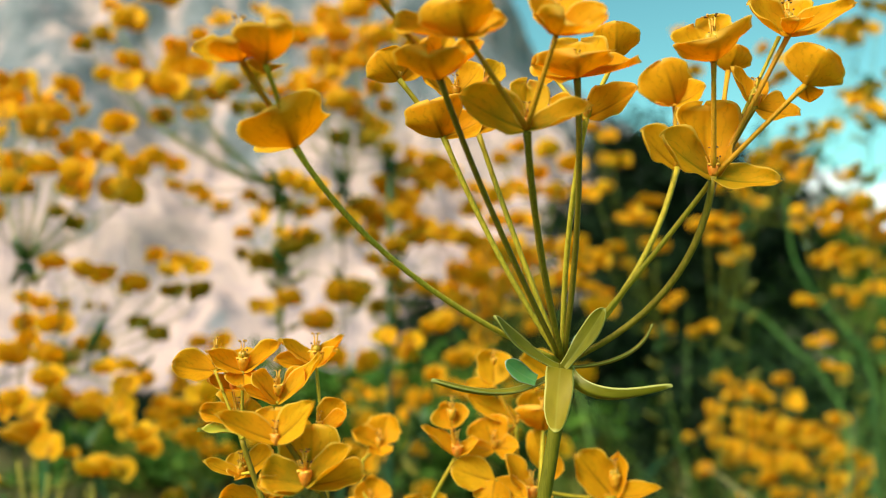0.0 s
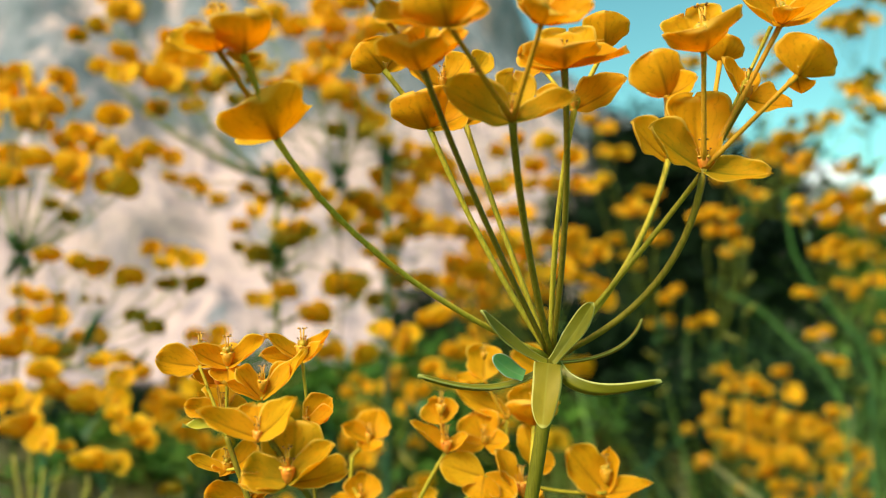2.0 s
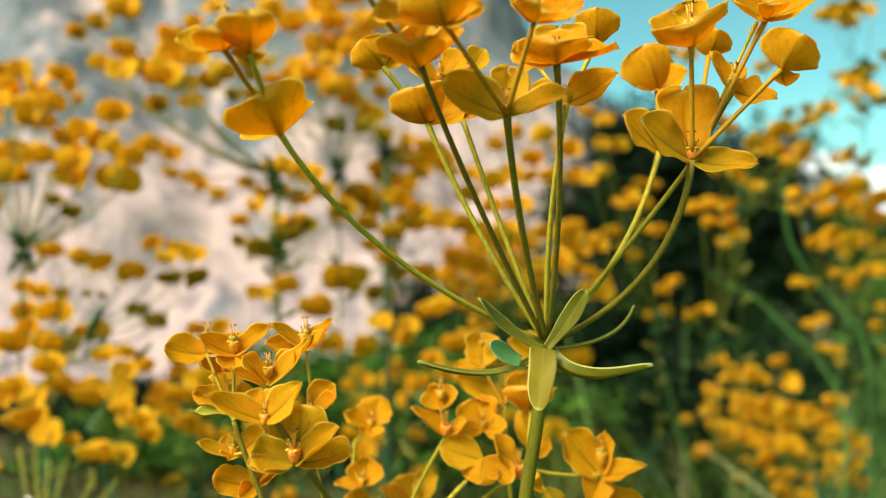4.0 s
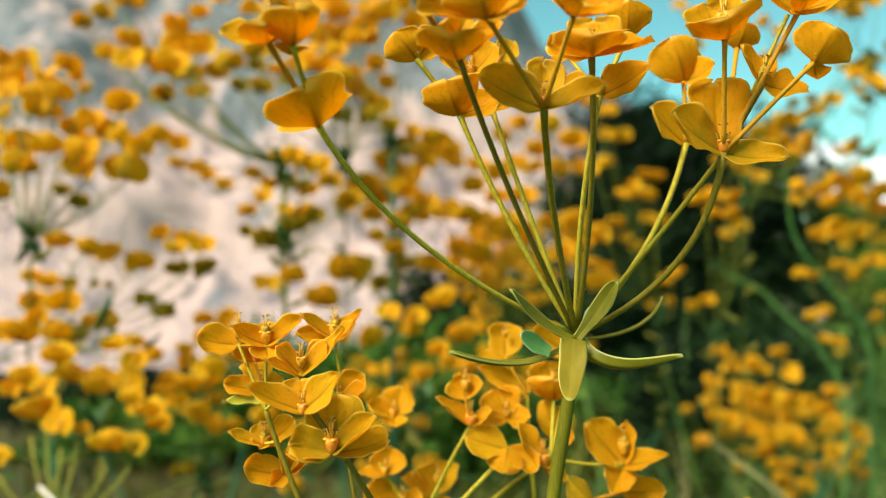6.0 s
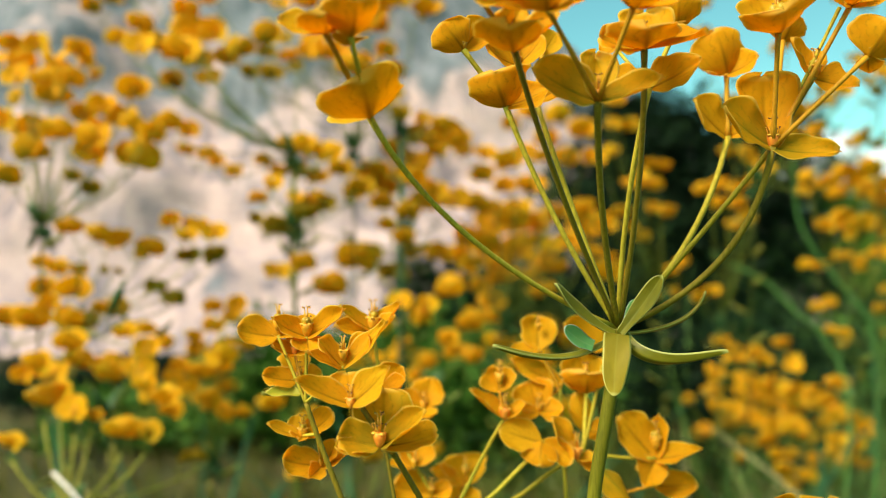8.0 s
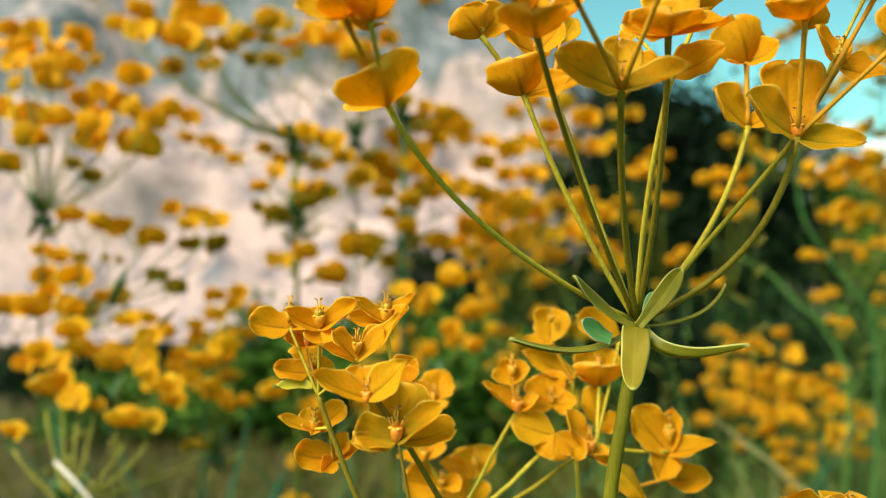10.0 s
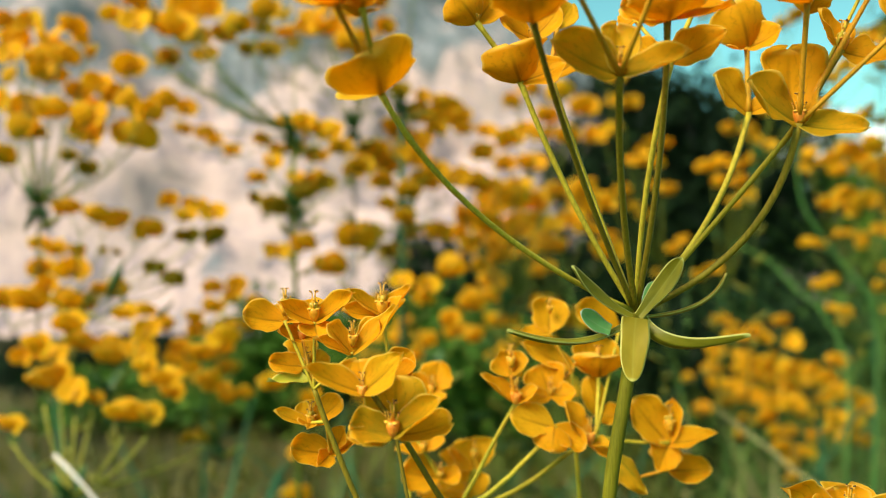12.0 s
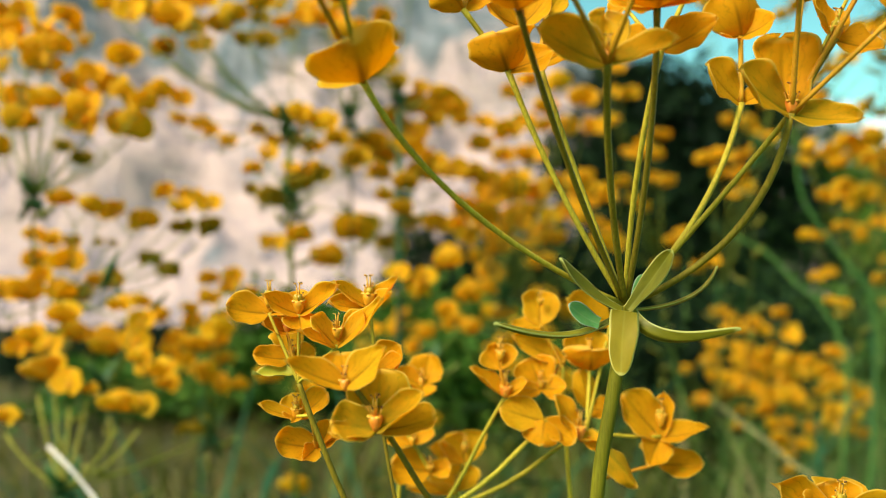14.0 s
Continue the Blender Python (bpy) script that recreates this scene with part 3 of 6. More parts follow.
def leafy_shrub(x, y, width, height, leaves, leaf_size, seed, label, material=BUSH_LEAF_SHADED):
    """A shrub: forked woody stems and a loose crown of folded leaves in clumps."""
    rng = random.Random(seed)
    foot = Vector((x, y, ground_z(x, y)))
    root = new("shrub")
    root.location = foot
    tagged(root, label, "shrub", "shrubs behind the flowers")
    clumps = []
    limbs = max(5, int(width * 6))
    for k in range(limbs):
        a = 2 * math.pi * k / limbs + rng.uniform(-0.3, 0.3)
        out = width * 0.5 * rng.uniform(0.25, 0.95)
        top = Vector((math.cos(a) * out, math.sin(a) * out * 0.8, height * rng.uniform(0.5, 0.95)))
        pts = bent((math.cos(a) * 0.04, math.sin(a) * 0.04, -0.02), top, (0, 0, height * 0.1), 6)
        child("limb", tube_mesh("limb", pts, 0.02 * height, 0.005 * height, BARK, 6), root)
        for s in range(7):
            p = pts[rng.randint(2, 6)]
            clumps.append(p + Vector((rng.gauss(0, 1) * width, rng.gauss(0, 1) * width, rng.gauss(0, 0.8) * min(width, height * 1.2))) * 0.11)
    verts, faces = [], []
    for k in range(leaves):
        c = clumps[k % len(clumps)]
        p = c + Vector((rng.gauss(0, 1) * width, rng.gauss(0, 1) * width, rng.gauss(0, 0.9) * min(width, height * 1.2))) * 0.075
        p.z = max(p.z, 0.02)
        d = Vector((rng.uniform(-1, 1), rng.uniform(-1, 1), rng.uniform(-0.5, 0.9))).normalized()
        s = d.cross(Vector((rng.uniform(-1, 1), rng.uniform(-1, 1), rng.uniform(0.2, 1)))).normalized()
        n = d.cross(s)
        L = leaf_size * rng.uniform(0.7, 1.3)
        b = len(verts)
        verts += [p, p + d * L * 0.45 + s * L * 0.24 + n * L * 0.06, p + d * L, p + d * L * 0.45 - s * L * 0.24 + n * L * 0.06]
        faces += [(b, b + 1, b + 2), (b, b + 2, b + 3)]
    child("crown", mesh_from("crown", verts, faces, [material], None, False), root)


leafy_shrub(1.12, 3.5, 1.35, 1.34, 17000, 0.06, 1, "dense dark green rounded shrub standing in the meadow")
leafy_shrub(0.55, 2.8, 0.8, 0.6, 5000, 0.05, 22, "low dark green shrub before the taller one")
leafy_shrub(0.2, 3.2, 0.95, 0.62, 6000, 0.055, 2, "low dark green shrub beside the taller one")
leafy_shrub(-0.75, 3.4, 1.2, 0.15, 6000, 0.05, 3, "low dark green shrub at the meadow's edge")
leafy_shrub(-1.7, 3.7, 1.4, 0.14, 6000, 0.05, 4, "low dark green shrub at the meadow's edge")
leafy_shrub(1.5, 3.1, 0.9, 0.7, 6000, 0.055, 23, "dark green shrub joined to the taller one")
leafy_shrub(2.05, 3.3, 1.2, 1.12, 9000, 0.06, 5, "fresh green leafy bush beside the dark shrub", HERB_LEAF)
leafy_shrub(1.75, 2.5, 0.9, 0.62, 5000, 0.05, 6, "fresh green low bush in the grass", HERB_LEAF)
leafy_shrub(-0.52, 2.6, 0.6, 0.43, 4200, 0.045, 31, "fresh green bush behind the low flowers", HERB_LEAF)
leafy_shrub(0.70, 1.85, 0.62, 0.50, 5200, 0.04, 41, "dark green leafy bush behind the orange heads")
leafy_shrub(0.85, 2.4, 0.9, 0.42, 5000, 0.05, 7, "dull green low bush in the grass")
leafy_shrub(0.05, 2.3, 0.9, 0.46, 5200, 0.045, 8, "fresh green low bush in the grass", HERB_LEAF)
leafy_shrub(-0.95, 2.7, 0.9, 0.20, 3000, 0.045, 9, "dull green low bush in the grass", HERB_LEAF)


def grass_field(name, material, count, seed, box, heights, width, label):
    rng = random.Random(seed)
    verts, faces = [], []
    x0, x1, y0, y1 = box
    for k in range(count):
        x, y = rng.uniform(x0, x1), rng.uniform(y0, y1)
        off = math.hypot((2 * x - x0 - x1) / (x1 - x0), (2 * y - y0 - y1) / (y1 - y0))
        if off > rng.uniform(0.55, 1.0) or math.hypot(x, y) < 0.55:
            continue
        h = rng.uniform(*heights)
        if y > 1.2 and x < 0.12 * y:
            h *= 0.42 if y < 2.6 else 0.2
        a, lean = rng.uniform(0, 6.28), rng.uniform(0.1, 1.3) * h
        side = Vector((math.cos(a + 1.57), math.sin(a + 1.57), 0))
        out = Vector((math.cos(a), math.sin(a), 0))
        p = Vector((x, y, ground_z(x, y) - 0.01))
        b = len(verts)
        w = width * rng.uniform(0.6, 1.4)
        for s in (0, 0.35, 0.7):
            c = p + out * lean * s * s + Vector((0, 0, h * s))
            verts += [c - side * w * (1 - s * 0.6) * 0.5, c + side * w * (1 - s * 0.6) * 0.5]
        verts.append(p + out * lean + Vector((0, 0, h)))
        faces += [(b, b + 1, b + 3, b + 2), (b + 2, b + 3, b + 5, b + 4), (b + 4, b + 5, b + 6)]
    ob = new(name, mesh_from(name, verts, faces, [material]))
    tagged(ob, label, "grass", kind="stuff")


grass_field("grass", GRASS, 26000, 11, (-4.0, 4.0, -2.6, 5.4), (0.14, 0.36), 0.007, "long green and straw-coloured meadow grass")
grass_field("grass", GRASS_TEAL, 1700, 12, (0.4, 2.2, 0.5, 3.4), (0.25, 0.5), 0.009, "tall blue-green grass blades among the flowers")
grass_field("grass", GRASS_TEAL, 42, 13, (0.3, 1.2, 0.9, 2.1), (0.45, 0.72), 0.006, "long arching green grass stems in the meadow")
grass_field("grass", GRASS_FRESH, 2600, 15, (-1.0, 1.9, 0.7, 2.6), (0.16, 0.34), 0.007, "fresh yellow-green grass blades between the flowers")
grass_field("grass", GRASS_TEAL, 1500, 16, (0.40, 1.25, 0.75, 1.75), (0.18, 0.36), 0.007, "fresh blue-green grass blades under the orange spurge")
grass_field("grass", GRASS_TEAL, 260, 17, (0.98, 1.3, 1.4, 1.9), (0.5, 0.8), 0.006, "tall thin fresh grass stems beside the dark shrub")
grass_field("grass", BLADE_TEAL, 120, 18, (-0.62, 0.22, 0.62, 1.3), (0.30, 0.47), 0.010, "broad blue-green grass blades low among the flowers")
grass_field("grass", STRAW, 50, 19, (-0.7, 0.2, 0.7, 1.5), (0.26, 0.42), 0.004, "dry straw stems low among the flowers")
grass_field("grass", STRAW, 640, 14, (0.25, 1.1, 0.8, 1.6), (0.16, 0.34), 0.004, "thin pale straw stems in the grass")


# ---- the spurge in focus ----
main = Spurge((-0.003, 0.173, ground_z(-0.003, 0.173)), "tall spurge in sharp focus with a wide umbel of orange-yellow bracts")
main.stem([(-0.003, 0.173, ground_z(-0.003, 0.173) - 0.01), (0.005, 0.169, 0.2), (0.015, 0.163, 0.42), (0.0267, 0.1584, 0.5737), (0.0292, 0.1585, 0.5894), (0.0320, 0.1590, 0.6062), (0.0321, 0.1589, 0.6081)], 0.0014, 0.00140, STEM_GREEN)
ray = main.ray((0.0318, 0.1589, 0.6079), (-0.0166, 0.1290, 0.6456), 0.00047, (-0.0061, 0.0000, -0.0014), STALK)
main.cup(ray, (-0.0166, 0.1290, 0.6456), [(0.0002, -0.0090, 0.0041, -0.0132, 0.0000, -0.0051, "ko", 0.52), (0.0009, 0.0050, 0.0044, -0.0127, 0.0000, -0.0067, "ro", 0.52)])
main.raylet(ray, (-0.0166, 0.1290, 0.6456), (-0.0219, 0.1150, 0.6554), 0.00046, (0.0000, 0.0000, 0.0000), STALK_RED)
main.cup(ray, (-0.0219, 0.1150, 0.6554), [(-0.0069, 0.0000, 0.0015, -0.0003, 0.0037, 0.0042, "ko", 0.52), (0.0013, -0.0050, 0.0011, -0.0072, 0.0000, -0.0030, "ko", 0.76), (0.0022, 0.0010, 0.0039, -0.0024, 0.0037, 0.0041, "ro", 0.64)], "c", 0.0048)
main.raylet(ray, (-0.0166, 0.1290, 0.6456), (-0.0180, 0.1141, 0.6545), 0.00041, (0.0000, 0.0000, 0.0000), STALK)
main.cup(ray, (-0.0180, 0.1141, 0.6545), [(0.0031, -0.0040, 0.0041, -0.0084, 0.0000, -0.0028, "ko", 0.64), (-0.0025, 0.0050, 0.0002, -0.0057, 0.0000, 0.0007, "ro", 0.64)], "y", 0.0030)
ray = main.ray((0.0318, 0.1589, 0.6079), (0.0078, 0.1492, 0.6516), 0.00048, (-0.0014, 0.0000, -0.0000), STALK)
main.cup(ray, (0.0078, 0.1492, 0.6516), [(-0.0041, -0.0030, 0.0054, -0.0118, 0.0000, -0.0013, "ko", 0.76), (0.0070, 0.0030, 0.0051, 0.0005, 0.0037, 0.0061, "ro", 0.52)], "y", 0.0026)
main.raylet(ray, (0.0078, 0.1492, 0.6516), (-0.0005, 0.1459, 0.6616), 0.00051, (0.0000, 0.0000, 0.0000), STALK)
main.cup(ray, (-0.0005, 0.1459, 0.6616), [(-0.0045, -0.0020, 0.0041, -0.0068, 0.0000, -0.0052, "ro", 0.64), (0.0029, 0.0030, 0.0062, -0.0052, 0.0000, 0.0048, "ro", 0.64)], "y", 0.0026)
main.raylet(ray, (0.0078, 0.1492, 0.6516), (0.0102, 0.1509, 0.6600), 0.00049, (0.0000, 0.0000, 0.0000), STALK_RED)
main.cup(ray, (0.0102, 0.1509, 0.6600), [(-0.0067, -0.0020, 0.0034, -0.0000, 0.0037, 0.0056, "ro", 0.52), (0.0050, -0.0010, 0.0055, -0.0031, 0.0037, 0.0047, "ro", 0.64)], "y", 0.0030)
ray = main.ray((0.0318, 0.1589, 0.6079), (0.0072, 0.1254, 0.6559), 0.00047, (-0.0020, 0.0000, 0.0024), STALK_DARK)
main.cup(ray, (0.0072, 0.1254, 0.6559), [(-0.0029, -0.0080, 0.0010, -0.0112, 0.0000, -0.0011, "ko", 0.76), (0.0067, 0.0010, 0.0059, -0.0002, 0.0037, 0.0043, "ro", 0.52)])
main.raylet(ray, (0.0072, 0.1254, 0.6559), (-0.0035, 0.1137, 0.6670), 0.00043, (0.0000, 0.0000, 0.0000), STALK_RED)
main.cup(ray, (-0.0035, 0.1137, 0.6670), [(-0.0046, -0.0010, 0.0014, -0.0009, 0.0037, 0.0052, "ro", 0.52), (0.0048, -0.0010, 0.0014, 0.0002, 0.0037, 0.0052, "ro", 0.52)], "y", 0.0025)
main.raylet(ray, (0.0072, 0.1254, 0.6559), (0.0067, 0.1288, 0.6608), 0.00043, (0.0000, 0.0000, 0.0000), STALK_RED)
main.cup(ray, (0.0067, 0.1288, 0.6608), [(-0.0020, -0.0020, 0.0017, -0.0044, 0.0000, -0.0017, "ro", 0.76), (0.0026, 0.0010, 0.0029, -0.0034, 0.0000, 0.0017, "ro", 0.76)], "r", 0.0028)
ray = main.ray((0.0318, 0.1589, 0.6079), (0.0148, 0.1590, 0.6547), 0.00048, (-0.0003, 0.0000, -0.0002), STALK)
main.cup(ray, (0.0148, 0.1590, 0.6547), [(0.0059, 0.0020, 0.0060, -0.0012, 0.0037, 0.0054, "ro", 0.64), (-0.0052, 0.0030, 0.0045, -0.0009, 0.0037, 0.0052, "ro", 0.64)], "y", 0.0026)
main.raylet(ray, (0.0148, 0.1590, 0.6547), (0.0163, 0.1607, 0.6648), 0.00052, (0.0000, 0.0000, 0.0000), STALK_RED)
main.cup(ray, (0.0163, 0.1607, 0.6648), [(-0.0052, 0.0020, 0.0032, -0.0001, 0.0037, 0.0051, "ro", 0.64), (0.0033, 0.0020, 0.0052, -0.0045, 0.0000, 0.0029, "ro", 0.64)], "r", 0.0030)
ray = main.ray((0.0318, 0.1589, 0.6079), (0.0217, 0.1297, 0.6485), 0.00058, (-0.0012, 0.0000, 0.0019), STALK_DARK)
main.cup(ray, (0.0217, 0.1297, 0.6485), [(-0.0113, -0.0020, 0.0045, 0.0036, 0.0037, 0.0075, "pg", 0.52), (0.0100, -0.0030, 0.0032, 0.0006, 0.0037, 0.0046, "pg", 0.52), (-0.0009, 0.0050, 0.0095, -0.0074, 0.0000, 0.0019, "rg", 0.64)], "r", 0.0034)
main.raylet(ray, (0.0217, 0.1297, 0.6485), (0.0112, 0.1159, 0.6594), 0.00044, (0.0000, 0.0000, 0.0000), STALK_RED)
main.cup(ray, (0.0112, 0.1159, 0.6594), [(-0.0021, -0.0040, 0.0037, -0.0119, 0.0000, -0.0031, "ko", 0.64), (0.0061, 0.0000, 0.0022, 0.0006, 0.0037, 0.0055, "ro", 0.52), (-0.0104, 0.0020, 0.0019, -0.0004, 0.0037, 0.0050, "ro", 0.76)], "c", 0.0036)
main.raylet(ray, (0.0217, 0.1297, 0.6485), (0.0253, 0.1198, 0.6612), 0.00044, (0.0000, 0.0000, 0.0000), STALK_RED)
main.cup(ray, (0.0253, 0.1198, 0.6612), [(-0.0052, -0.0020, 0.0042, 0.0012, 0.0037, 0.0062, "ko", 0.52), (0.0075, 0.0000, 0.0029, 0.0004, 0.0037, 0.0060, "ro", 0.64), (0.0005, -0.0060, -0.0006, -0.0082, 0.0000, 0.0010, "ko", 0.64), (0.0007, 0.0050, 0.0083, -0.0080, 0.0000, -0.0000, "ko", 0.52)], "c", 0.0042)
ray = main.ray((0.0318, 0.1589, 0.6079), (0.0311, 0.1359, 0.6593), 0.00051, (0.0015, 0.0000, 0.0017), STALK_DARK)
main.cup(ray, (0.0311, 0.1359, 0.6593), [(-0.0014, -0.0050, 0.0020, -0.0135, 0.0000, -0.0008, "ko", 0.76), (-0.0080, 0.0010, 0.0021, 0.0003, 0.0037, 0.0057, "ro", 0.76), (0.0027, 0.0040, 0.0076, -0.0098, 0.0000, -0.0004, "ko", 0.76), (0.0104, 0.0000, 0.0025, 0.0012, 0.0037, 0.0028, "po", 0.64)], "r", 0.0036)
ray = main.ray((0.0318, 0.1589, 0.6079), (0.0342, 0.1441, 0.6540), 0.00047, (-0.0012, 0.0000, 0.0004), STALK)
main.cup(ray, (0.0342, 0.1441, 0.6540), [(0.0087, -0.0020, 0.0054, -0.0014, 0.0037, 0.0068, "ro", 0.4), (-0.0066, 0.0020, 0.0035, 0.0008, 0.0037, 0.0051, "ro", 0.64)], "y", 0.0026)
main.raylet(ray, (0.0342, 0.1441, 0.6540), (0.0408, 0.1488, 0.6668), 0.00048, (0.0000, 0.0000, 0.0000), STALK)
main.cup(ray, (0.0408, 0.1488, 0.6668), [(-0.0012, -0.0030, 0.0059, -0.0090, 0.0000, 0.0006, "ro", 0.52), (-0.0026, 0.0030, 0.0023, 0.0006, 0.0037, 0.0043, "ro", 0.76)], "y", 0.0028)
main.raylet(ray, (0.0342, 0.1441, 0.6540), (0.0291, 0.1500, 0.6633), 0.00037, (0.0000, 0.0000, 0.0000), STALK)
main.cup(ray, (0.0291, 0.1500, 0.6633), [(-0.0023, -0.0010, -0.0018, 0.0002, 0.0037, 0.0033, "po", 0.64), (0.0029, 0.0010, 0.0023, -0.0003, 0.0037, 0.0030, "ro", 0.64)], "y", 0.0026)
ray = main.ray((0.0318, 0.1589, 0.6079), (0.0590, 0.1712, 0.6496), 0.00056, (0.0032, 0.0000, -0.0015), STALK)
main.cup(ray, (0.0590, 0.1712, 0.6496), [(-0.0084, -0.0010, 0.0085, 0.0030, 0.0037, 0.0078, "ro", 0.64), (0.0053, 0.0020, 0.0047, 0.0010, 0.0037, 0.0050, "ro", 0.76)])
main.raylet(ray, (0.0590, 0.1712, 0.6496), (0.0593, 0.1729, 0.6641), 0.00056, (0.0000, 0.0000, 0.0000), STALK_RED)
main.cup(ray, (0.0593, 0.1729, 0.6641), [(-0.0039, -0.0020, 0.0093, -0.0115, 0.0000, -0.0039, "ko", 0.52), (0.0064, -0.0020, 0.0038, 0.0032, 0.0037, 0.0060, "ro", 0.52), (-0.0045, -0.0010, -0.0000, 0.0000, 0.0037, 0.0029, "po", 0.76)], "y", 0.0040)
ray = main.ray((0.0318, 0.1589, 0.6079), (0.0582, 0.1464, 0.6435), 0.00060, (0.0059, 0.0000, -0.0031), STALK_DARK)
main.cup(ray, (0.0582, 0.1464, 0.6435), [(-0.0111, -0.0030, 0.0070, 0.0032, 0.0037, 0.0079, "rg", 0.64), (0.0110, -0.0030, -0.0014, 0.0016, 0.0037, 0.0054, "pg", 0.4), (-0.0008, 0.0040, 0.0145, -0.0118, 0.0000, -0.0000, "ko", 0.76)], "r", 0.0042)
main.raylet(ray, (0.0582, 0.1464, 0.6435), (0.0560, 0.1388, 0.6633), 0.00048, (0.0000, 0.0000, 0.0000), STALK_RED)
main.cup(ray, (0.0560, 0.1388, 0.6633), [(-0.0018, -0.0050, 0.0021, -0.0135, 0.0000, -0.0033, "ko", 0.76), (-0.0017, 0.0040, 0.0074, -0.0110, 0.0000, -0.0040, "ko", 0.64)], "c", 0.0062)
main.raylet(ray, (0.0582, 0.1464, 0.6435), (0.0727, 0.1399, 0.6590), 0.00046, (0.0000, 0.0000, 0.0000), STALK_RED)
main.cup(ray, (0.0727, 0.1399, 0.6590), [(0.0028, -0.0030, 0.0056, -0.0105, 0.0000, 0.0045, "ko", 0.4), (0.0057, 0.0040, -0.0016, -0.0049, 0.0000, 0.0006, "po", 0.76)], "y", 0.0028)
main.raylet(ray, (0.0582, 0.1464, 0.6435), (0.0679, 0.1638, 0.6688), 0.00051, (0.0000, 0.0000, 0.0000), STALK_RED)
main.cup(ray, (0.0679, 0.1638, 0.6688), [(0.0021, -0.0020, 0.0049, -0.0085, 0.0000, 0.0005, "ko", 0.4)], "y", 0.0028)
ray = main.ray((0.0318, 0.1589, 0.6079), (0.0591, 0.1494, 0.6434), 0.00048, (0.0015, 0.0000, 0.0013), STALK)
main.cup(ray, (0.0591, 0.1494, 0.6434), [])
main.raylet(ray, (0.0591, 0.1494, 0.6434), (0.0673, 0.1490, 0.6574), 0.00054, (0.0000, 0.0000, 0.0000), STALK_DARK)
main.cup(ray, (0.0673, 0.1490, 0.6574), [(-0.0042, 0.0000, 0.0075, 0.0037, 0.0037, 0.0027, "po", 0.52), (0.0070, -0.0030, -0.0023, 0.0032, 0.0037, 0.0065, "po", 0.4), (0.0034, 0.0030, 0.0055, -0.0055, 0.0000, -0.0011, "ro", 0.76)], "c", 0.0042)
main.raylet(ray, (0.0591, 0.1494, 0.6434), (0.0724, 0.1447, 0.6702), 0.00049, (0.0000, 0.0000, 0.0000), STALK_RED)
main.cup(ray, (0.0724, 0.1447, 0.6702), [(-0.0094, -0.0020, 0.0042, 0.0014, 0.0037, 0.0079, "ko", 0.52), (0.0101, -0.0020, 0.0048, 0.0019, 0.0037, 0.0057, "po", 0.4), (0.0027, 0.0050, 0.0083, -0.0086, 0.0000, 0.0005, "ko", 0.76), (-0.0008, -0.0050, 0.0005, -0.0057, -0.0000, 0.0004, "ro", 0.76)], "c", 0.0050)
main.raylet(ray, (0.0591, 0.1494, 0.6434), (0.0716, 0.1475, 0.6704), 0.00036, (0.0000, 0.0000, 0.0000), STALK)
# whorl of leaves under the umbel
main.bowed_leaf((0.0306, 0.1540, 0.6073), (0.0289, 0.1500, 0.5958), (0, -1, 0.3), 0.0056, (0.4, -0.06), LEAF, (0, 0), 0.12, 0.95)
main.bowed_leaf((0.0308, 0.1575, 0.6065), (0.0058, 0.1530, 0.6052), (0, -0.3, 1), 0.0023, (0.45, -0.15), LEAF_MID, (-0.12, 0.1), 0.5, 0.5)
main.bowed_leaf((0.0323, 0.1570, 0.6068), (0.0509, 0.1500, 0.6046), (0.05, 0.5, 1), 0.0033, (0.4, -0.2), LEAF_MID, (-1.1, 0.0), 0.4, 0.8)
main.bowed_leaf((0.0336, 0.1600, 0.6070), (0.0496, 0.1590, 0.6157), (-0.5, -0.1, 1), 0.0012, (0.6, -0.17), LEAF, (0, 0.1), 0.6, 0.7)
main.bowed_leaf((0.0305, 0.1560, 0.6069), (0.0177, 0.1500, 0.6174), (0.75, -0.75, 0.6), 0.0036, (0.5, -0.1), LEAF_MID, (0.2, 0), 0.5, 0.7)
main.bowed_leaf((0.0316, 0.1560, 0.6073), (0.0388, 0.1520, 0.6189), (-0.6, -1, 0.2), 0.0041, (0.5, -0.05), LEAF_MID, (0, 0), 0.3, 0.45)
main.bowed_leaf((0.0334, 0.1590, 0.6091), (0.0364, 0.1630, 0.6138), (-0.2, -1, 0.2), 0.0023, (0.5, -0.05), LEAF_BLUE, (0, 0), 0.2, 0.6)
main.bowed_leaf((0.0261, 0.1560, 0.6046), (0.0200, 0.1540, 0.6085), (0.35, -1, 0.5), 0.0043, (0.45, -0.1), LEAF_BLUE, (0, 0), 0.3, 0.6)

low_front = Spurge((-0.008, 0.151, ground_z(-0.008, 0.151)), "shorter spurge with crowded orange bract heads", "spurge plants in front")
low_front.stem([(-0.008, 0.151, -0.01), (-0.0110, 0.1572, 0.3250), (-0.0126, 0.1604, 0.5417), (-0.0251, 0.1594, 0.5743), (-0.0297, 0.1591, 0.5862), (-0.0319, 0.1589, 0.5926)], 0.00066, 0.00052, STALK_DARK)
low_front.stem([(-0.008, 0.151, -0.01), (0.0024, 0.1517, 0.3292), (0.0078, 0.1518, 0.5487), (-0.0078, 0.1413, 0.5782), (-0.0127, 0.1380, 0.5874), (-0.0183, 0.1368, 0.5958)], 0.00062, 0.00049, STALK_DARK)
